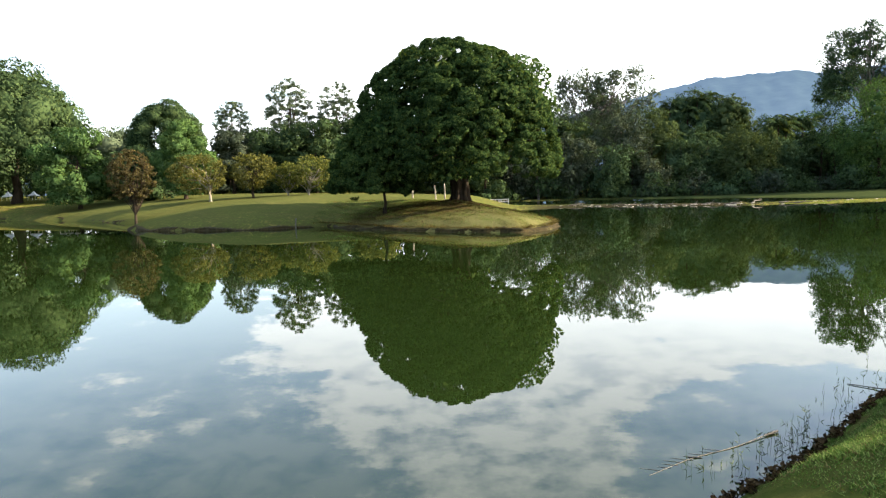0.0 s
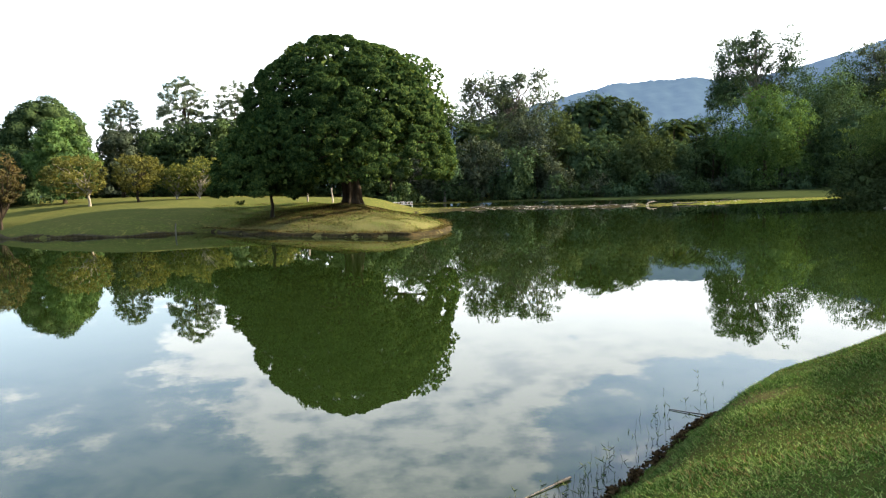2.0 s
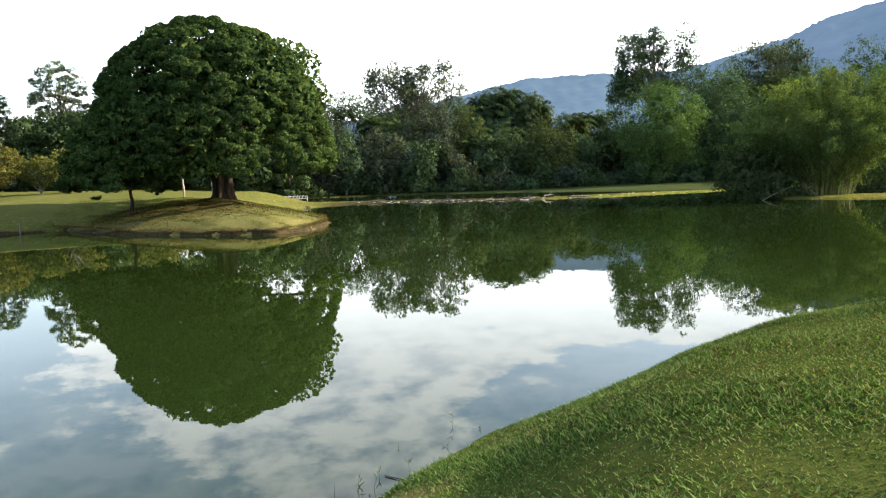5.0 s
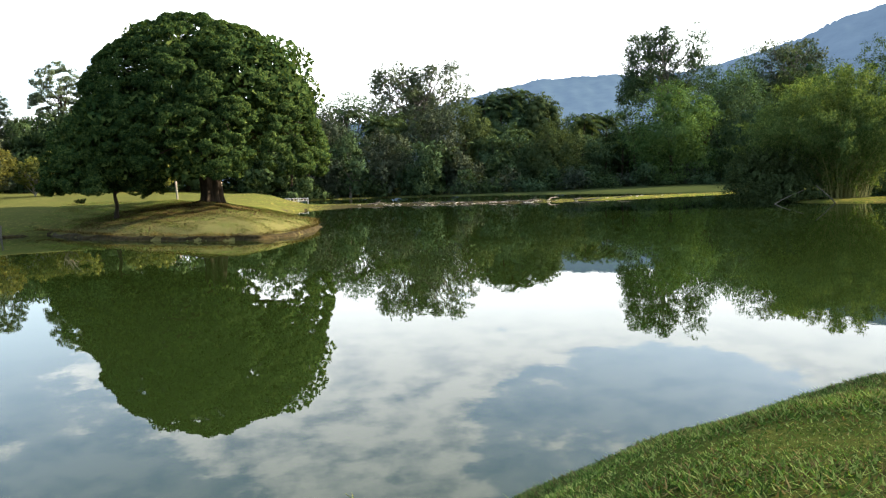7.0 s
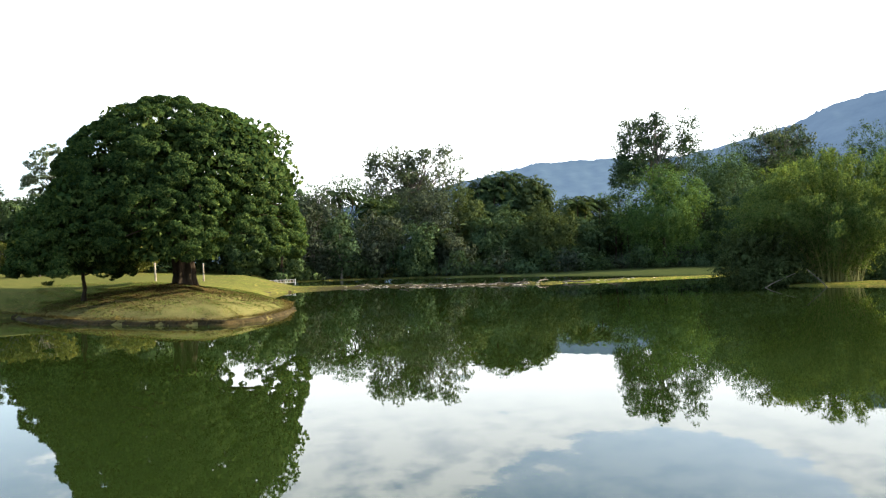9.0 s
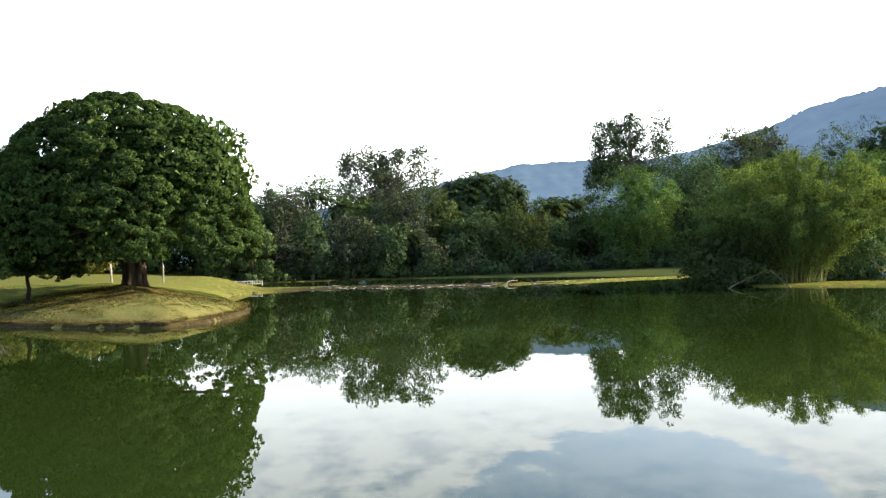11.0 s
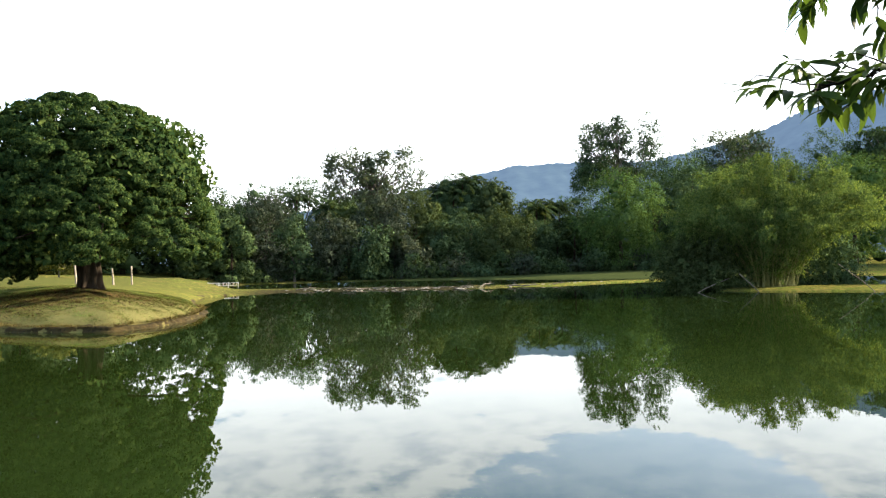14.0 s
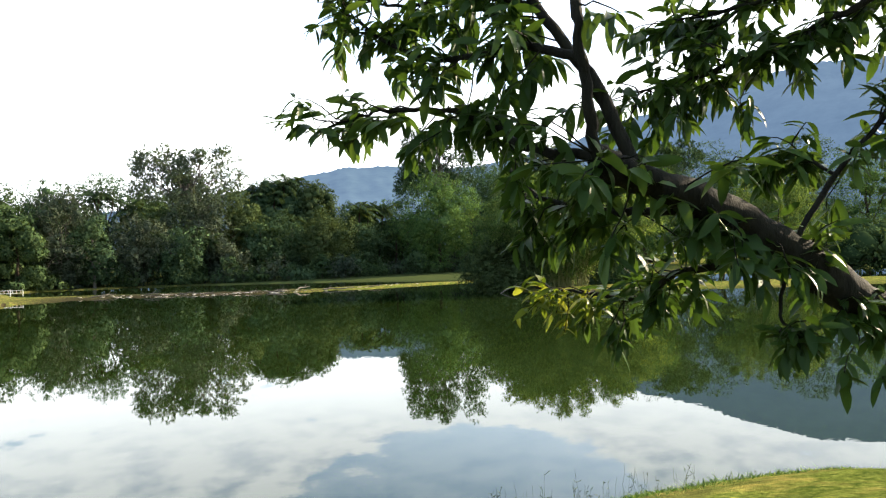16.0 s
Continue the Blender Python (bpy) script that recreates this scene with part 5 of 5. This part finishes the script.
    for fresh, pieces in rest.items():
        if pieces:
            o = part("young_leaves" if fresh else "foliage", mesh_of("foliage", *join(*pieces)), LEAF_YOUNG if fresh else LEAF_NEAR, ob)
            o["kind"] = "stuff"
    # the rest of the crown, unseen over and beyond the path, added for shade
    P, N = shell([[1.3, -0.5, 4.9, 1.9, 1.8, 1.6], [0.2, -0.2, 6.6, 1.8, 1.8, 1.3], [-0.6, -2.6, 5.9, 2.0, 1.6, 1.2], [2.4, 0.2, 5.6, 1.8, 1.8, 1.8], [1.6, -2.2, 5.0, 1.8, 1.6, 1.6]], 1800, 0.8, 0.9, 0.2)
    s = rng.uniform(0.14, 0.26, len(P))
    part("crown", mesh_of("crown", *leaf_cards(P, N, s, s * 0.3, 0.8)), LEAF_NEAR, ob)["kind"] = "stuff"
    return ob


overhanging_tree()


# ---- small things along the shores ----
def railing():
    """A low white railing with posts, two rails and a slatted middle, on the bank behind the spit."""
    x0, x1, y = 9.1, 13.6, 121.5
    z = stand((x0 + x1) / 2, y)[2]
    ob = thing("railing", "low white painted railing with pinkish slats on the bank", "railing", ((x0 + x1) / 2, y, z))
    w = x1 - x0

    def box(name, c, s, mat):
        bm = bmesh.new()
        bmesh.ops.create_cube(bm, size=1, matrix=Matrix.Translation(c) @ Matrix.Diagonal((*s, 1)))
        bmesh.ops.bevel(bm, geom=bm.edges[:], offset=0.012, segments=1, affect="EDGES")
        me = bpy.data.meshes.new(name)
        bm.to_mesh(me)
        bm.free()
        return part(name, me, mat, ob)

    for k in range(4):
        box("post", (-w / 2 + w * k / 3, 0, 0.45), (0.10, 0.10, 1.0), WHITE_PAINT)
    box("rail", (0, 0, 0.83), (w, 0.06, 0.07), WHITE_PAINT)
    box("rail", (0, 0, 0.42), (w, 0.06, 0.06), WHITE_PAINT)
    for k in range(9):
        box("slat", (-w / 2 + w * (k + 0.5) / 9, 0, 0.62), (0.10, 0.035, 0.36), PINK_PAINT if k % 3 else WHITE_PAINT)


railing()


def marker_post(x, y, h, lean):
    z = stand(x, y)[2]
    ob = thing("marker_post", "pale weathered post standing on the sunny lawn", "post", (x, y, z), "posts on the lawn")
    v, f = tube([(0, 0, -0.2), (0.02, 0, 0.4), (lean * 0.6, 0, h * 0.7), (lean, 0, h), (lean, 0, h + 0.02)], [0.11, 0.105, 0.095, 0.09, 0.01], 9)
    shaft = part("shaft", mesh_of("shaft", v, f), BARK_PALE, ob, smooth=True)
    v, f = tube([(lean, 0, h - 0.02), (lean, 0, h + 0.04), (lean, 0, h + 0.06)], [0.105, 0.10, 0.02], 9)
    part("cap", mesh_of("cap", v, f), BARK_PALE, shaft)


marker_post(-2.2, 88, 1.9, -0.05)
marker_post(0.7, 92, 1.8, -0.10)
marker_post(2.0, 96, 2.1, 0.0)


def tent(x, y, w, h):
    z = stand(x, y)[2]
    ob = thing("tent", "small white peaked canopy tent on the park lawn", "tent", (x, y, z), "white tents in the park")
    s = w / 2
    rings = [(1.0, 0.75), (0.97, 0.9), (0.62, 0.9 + h * 0.22), (0.3, 0.9 + h * 0.52), (0.1, 0.9 + h * 0.86), (0.01, 0.9 + h)]
    v = [(s * k * cx, s * k * cy, zz) for k, zz in rings for cx, cy in ((-1, -1), (1, -1), (1, 1), (-1, 1))]
    f = [(i * 4 + j, i * 4 + (j + 1) % 4, (i + 1) * 4 + (j + 1) % 4, (i + 1) * 4 + j) for i in range(len(rings) - 1) for j in range(4)]
    part("canopy", mesh_of("canopy", v, f), CANVAS, ob)
    for cx, cy in ((-1, -1), (1, -1), (1, 1), (-1, 1)):
        part("pole", mesh_of("pole", *tube([(s * cx * 0.97, s * cy * 0.97, -0.1), (s * cx * 0.97, s * cy * 0.97, 0.4), (s * cx * 0.97, s * cy * 0.97, 0.86)], [0.04] * 3, 6)), WHITE_PAINT, ob)


for tx, ty, tw, th in [(-84.6, 142, 1.7, 1.0), (-79.5, 142, 1.6, 0.9), (-72.9, 141, 1.8, 1.0), (-70.5, 141, 2.0, 1.1)]:
    tent(tx, ty, tw, th)


def pole_in_water(name, label, points, r0, r1, mat, category="log"):
    base = np.array(points[0])
    ob = thing(name, label, category, tuple(base))
    p = smooth_line(np.array(points) - base, 5)
    n = len(p)
    part("stem", mesh_of("stem", *tube(p, np.linspace(r0, r1, n) * (1 + 0.08 * np.sin(np.arange(n) * 2.1)), 7)), mat, ob, smooth=True)
    return ob


# fallen bamboo poles at the clump's foot
pole_in_water("fallen_pole", "fallen bamboo pole slanting into the lake", [(60.6, 71.0, -0.1), (62.6, 71.8, 0.5), (66.5, 73.3, 1.35)], 0.055, 0.04, DRYWOOD)
pole_in_water("fallen_pole", "broken bamboo pole propped in the shallows", [(66.6, 68.6, -0.2), (65.9, 69.0, 0.7), (64.8, 69.6, 1.9)], 0.055, 0.04, DRYWOOD)
pole_in_water("fallen_pole", "thin bamboo pole leaning over the shore", [(75.0, 62.3, -0.2), (74.0, 63.3, 1.2), (72.6, 64.6, 2.8)], 0.04, 0.03, DRYWOOD)

# floating sticks by the near bank
stick = pole_in_water("floating_stick", "pale floating stick with a blackened end", [(2.7, 8.56, 0.0), (3.44, 9.06, 0.002), (4.16, 9.40, 0.006), (4.85, 9.82, 0.02)], 0.004, 0.009, DRYWOOD, "stick")
part("burnt_end", mesh_of("burnt_end", *tube(np.array([(4.78, 9.78, 0.018), (4.92, 9.86, 0.022), (5.03, 9.92, 0.024), (5.05, 9.93, 0.024)]) - np.array([2.7, 8.56, 0.0]), [0.014, 0.02, 0.018, 0.003], 8)), BLACKWOOD, stick, "blackened tip", True)
part("knot", mesh_of("knot", *tube(np.array([(3.40, 9.10, 0.002), (3.48, 9.08, 0.008), (3.58, 9.06, 0.002)]) - np.array([2.7, 8.56, 0.0]), [0.008, 0.015, 0.006], 7)), BLACKWOOD, stick, "dark knot", True)
for k in range(9):
    t0 = 0.1 + 0.06 * k
    q = np.array([2.7, 8.56, 0.0]) + t0 * np.array([2.15, 1.26, 0.006])
    e = q + np.array([-0.24, 0.10, 0.0]) * rng.uniform(0.6, 1.2)
    part("side_twig", mesh_of("side_twig", *tube(np.array([q, (q + e) / 2 + (0, 0, 0.002), e]) - np.array([2.7, 8.56, 0.0]), [0.003, 0.003, 0.0015], 5)), DRYWOOD, stick)
pole_in_water("floating_stick", "dark stick lying half in the water by the bank", [(7.44, 12.19, 0.01), (7.84, 11.76, 0.03), (8.12, 11.4, 0.12)], 0.008, 0.013, BLACKWOOD, "stick")
pole_in_water("mooring_post", "thin dark stake at the edge of the knoll", [(-13.2, 68.4, -0.3), (-13.2, 68.4, 0.4), (-13.15, 68.4, 1.0)], 0.07, 0.06, DRYWOOD, "stake")


def reeds(name, label, spots, lo, hi, per):
    """Thin water plants: bent stems, some with short side blades."""
    ob = thing(name, label, "reeds", (spots[0][0], spots[0][1], -0.1), kind="stuff")
    base = np.array([spots[0][0], spots[0][1], -0.1])
    pieces = []
    for x, y, spread in spots:
        for _ in range(per):
            a = np.array([x, y, -0.15]) + np.array([*(rng.normal(size=2) * spread), 0])
            if shore_gap(a[0], a[1]) > 0.1:
                continue
            h = rng.uniform(lo, hi)
            tip = a + np.array([*(rng.normal(size=2) * 0.16 * h), h + 0.1])
            if rng.random() < 0.25:
                tip = a + np.array([*(rng.normal(size=2) * 0.5 * h), h * 0.6])
            line = bend(a, tip, 5, 0.0, 0.02)
            pieces.append(tube(line, np.linspace(0.004, 0.0015, 5), 4))
            for _ in range(int(rng.integers(0, 4))):
                s = rng.uniform(0.5, 0.95)
                q = a + (tip - a) * s
                e = q + np.array([*(rng.normal(size=2) * 0.05), rng.uniform(0.02, 0.07)])
                pieces.append(tube(np.array([q, (q + e) / 2, e]), [0.004, 0.005, 0.001], 4))
    part("stems", mesh_of("stems", *[(v - base if i == 0 else v) for i, v in enumerate(join(*pieces))]), REED, ob)["kind"] = "stuff"


reeds("water_weeds", "sparse green water weeds in the shallows", [(3.3, 8.75, 0.15), (3.75, 8.75, 0.15), (4.35, 9.3, 0.2), (4.75, 9.35, 0.2), (5.1, 9.55, 0.2), (5.5, 10.2, 0.2), (5.9, 10.55, 0.22), (6.6, 11.05, 0.2), (7.1, 11.7, 0.25), (7.6, 12.2, 0.3), (8.4, 12.8, 0.4), (4.9, 9.3, 0.22), (5.2, 9.5, 0.25)], 0.08, 0.30, 12)
reeds("reed_bed", "thin grey-green reeds standing along the bank", [(22.6 + 0.42 * k, 14.9 - 0.0135 * k * k + (0.25 if k % 2 else -0.1), 0.22) for k in range(20)], 0.15, 0.62, 14)


def litter_band():
    """Dead leaves washed up along the near waterline."""
    n = 1500
    s = rng.random(n)
    x = np.interp(s, [0, 0.3, 0.75, 1], [3.2, 4.6, 6.9, 8.0])
    y = np.interp(s, [0, 0.3, 0.75, 1], [7.75, 8.75, 10.85, 11.75])
    off = np.abs(rng.normal(size=n)) * 0.08 - 0.15
    clump = 0.06 * np.sin(s * 60) + 0.05 * np.sin(s * 137 + 1)
    x, y = x - 0.68 * (off + clump), y + 0.72 * (off + clump)
    z = np.maximum(ground_height(x, y), 0.0) + rng.random(n) * 0.05 + 0.01
    P = np.stack([x, y, z], -1)
    N = rng.normal(size=(n, 3)) * 0.8 + np.array([0, 0, 1])
    L = rng.uniform(0.04, 0.10, n)
    ob = tagged(part("leaf_litter", mesh_of("leaf_litter", *leaf_cards(P, N, L, L * 0.6, 0.0)), LITTER, None), "dark brown dead leaves washed along the waterline", "leaf litter", kind="stuff")
    return ob


litter_band()


def stones():
    """Pale flecks along the far strip of mud: water glints shaped as stones, and debris."""
    pieces = []
    for k in range(150):
        s = rng.random()
        x = 20 + 48 * s if k % 3 == 0 else 23 + 24 * rng.random()
        line = np.interp(x, [16, 22, 34, 41, 50, 57, 64, 77, 89], [106, 109, 103.6, 101, 100, 100.2, 103.6, 106.2, 110.2])
        y = line + rng.random() * 4.5 - 0.4 + 0.8 * np.sin(x * 0.8)
        r = rng.uniform(0.05, 0.17)
        z = max(0.0, float(ground_height(x, y)))
        u = unit_rows(rng.normal(size=(14, 3)))
        bm = bmesh.new()
        bmesh.ops.create_icosphere(bm, subdivisions=1, radius=1)
        v = np.array([p.co[:] for p in bm.verts]) * rng.uniform(0.75, 1.2, (len(bm.verts), 1)) * np.array([r * 2.2, r, r * 0.45])
        f = np.array([[p.index for p in face.verts] for face in bm.faces])
        bm.free()
        pieces.append((v + np.array([x, y, z + r * 0.08]), f))
    tagged(part("shore_flecks", mesh_of("shore_flecks", *join(*pieces)), FLECK, None), "pale flecks for water glints, with debris, along the muddy far shore", "stones", kind="stuff")


stones()


def driftwood():
    """Grey branches stranded along the far mud."""
    for k in range(16):
        x = 22 + 2.3 * k + rng.normal() * 0.8
        y = float(np.interp(x, [16, 22, 34, 41, 50, 57, 64], [106, 109, 103.6, 101, 100, 100.2, 103.6])) + rng.uniform(0.2, 4.0)
        z = max(0.05, float(ground_height(x, y))) + 0.12
        ob = thing("driftwood", "grey stranded branch lying on the muddy far shore", "branch", (x, y, z), "driftwood on the far shore")
        a, ll = rng.normal() * 0.35, rng.uniform(1.2, 3.4)
        end = np.array([math.cos(a) * ll, math.sin(a) * ll, rng.uniform(-0.05, 0.25)])
        stem = part("stem", mesh_of("stem", *tube(bend((0, 0, 0), end, 6, 0.05, 0.02), np.linspace(0.09, 0.03, 6), 6)), DRYWOOD if k % 3 else BLACKWOOD, ob, smooth=True)
        part("side_branch", mesh_of("side_branch", *tube(bend(end * 0.5, end * 0.7 + np.array([0.1, 0, 0.5]), 4, 0, 0.03), np.linspace(0.04, 0.015, 4), 5)), DRYWOOD if k % 3 else BLACKWOOD, stem, smooth=True)


driftwood()


def grass_blades(name, label, n, x0, x1, y0, y1, lo, hi, width, d0=0.1, d1=5.5, power=1.0, mat=None, patchy=0.0):
    x = rng.uniform(x0, x1, n * 3)
    y = rng.uniform(y0, y1, n * 3)
    d = shore_gap(x, y)
    ok = (d > d0) & (d < d1) & (rng.random(n * 3) < np.clip(1.15 - (np.abs(d) / d1) ** 1.5 * 0.8, 0, 1) ** power)
    thin = np.sin(x * 1.9 + 2 * np.sin(y * 1.3)) * np.sin(y * 2.3 + x * 0.7)          # sparse worn spots
    ok &= rng.random(n * 3) < 0.85 + 0.5 * thin
    if patchy:
        ok &= rng.random(n * 3) < 0.5 + patchy * np.sin(x * 0.9 + 1.5 * np.sin(y * 0.6)) * np.sin(y * 1.1 + 0.5 * x) * 1.6
    ok &= x > x0 + 2.0 * rng.random(n * 3) ** 2 * (x0 < 10)
    x, y = x[ok][:n], y[ok][:n]
    m = len(x)
    z = np.maximum(ground_height(x, y), 0.36 if y0 > 50 else 0.0)
    h = rng.uniform(lo, hi, m) * (0.8 + 0.35 * np.sin(x * 3.1 + y * 2.3))
    a = rng.uniform(0, 2 * np.pi, m)
    lean = rng.uniform(0.6, 2.9, m)
    out = np.stack([np.cos(a) * h * lean, np.sin(a) * h * lean, h], -1)
    side = np.stack([-np.sin(a), np.cos(a), 0 * a], -1) * (width * rng.uniform(0.6, 1.3, m))[:, None]
    p = np.stack([x, y, z - 0.004], -1)
    v = np.stack([p - side, p + side, p + out], 1).reshape(-1, 3)
    own = np.cross(side, out)
    own = unit_rows(np.where(own[:, 2:] < 0, -own, own))
    flip = np.cross(side, out)[:, 2] < 0
    tri = np.arange(m * 3).reshape(m, 3)
    tri[flip] = tri[flip][:, ::-1]
    up = np.repeat(unit_rows(own * 0.88 + np.array([0, 0, 0.12])), 3, axis=0)
    return tagged(part(name, mesh_of(name, v, tri, up), mat or BLADE, None), label, "grass", kind="stuff")


grass_blades("grass", "short mown green grass on the near bank", 310000, 3.0, 16.0, 2.8, 14.2, 0.012, 0.036, 0.0068, 0.10, 6.2, 0.6)
grass_blades("grass", "dry brownish blades among the near bank's grass", 80000, 3.0, 14.0, 2.8, 14.2, 0.012, 0.036, 0.0072, 0.12, 6.0, 0.6, BLADE_DRY, 0.55)
grass_blades("grass", "short green grass on the bank under the overhanging tree", 60000, 16.0, 29.0, 7.5, 14.2, 0.02, 0.055, 0.0055, 0.08, 3.2)
grass_blades("grass", "longer yellow-green grass along the near bank edge", 12000, 3.0, 28.0, 5.0, 14.3, 0.025, 0.06, 0.004, 0.05, 1.3)
grass_blades("grass", "rough golden grass fringing the eroded edge of the spit", 40000, -12.0, 12.5, 53.0, 74.0, 0.08, 0.30, 0.016, -0.1, 0.6, 1.0, BLADE_DRY)
grass_blades("grass", "short golden-green grass on the spit", 60000, -12.0, 12.5, 53.0, 82.0, 0.03, 0.08, 0.016, 0.4, 12.0, 0.5)
grass_blades("grass", "dry golden grass on the spit", 60000, -12.0, 12.5, 53.0, 82.0, 0.03, 0.08, 0.016, 0.4, 12.0, 0.5, BLADE_DRY, 0.6)


def fallen_leaves():
    """Dead leaves strewn under the big tree."""
    n = 9000
    a, r = rng.uniform(0, 2 * np.pi, n), rng.random(n) ** 0.6
    x, y = 1.5 + 9.5 * r * np.cos(a), 66.5 + 8 * r * np.sin(a)
    ok = shore_gap(x, y) > 0.5
    x, y = x[ok], y[ok]
    P = np.stack([x, y, ground_height(x, y) + 0.02], -1)
    N = rng.normal(size=P.shape) * 0.35 + np.array([0, 0, 1])
    s = rng.uniform(0.07, 0.17, len(P))
    tagged(part("fallen_leaves", mesh_of("fallen_leaves", *leaf_cards(P, N, s, s * 0.6, 0.0)), LITTER, None), "brown fallen leaves strewn over the spit", "leaf litter", kind="stuff")


fallen_leaves()
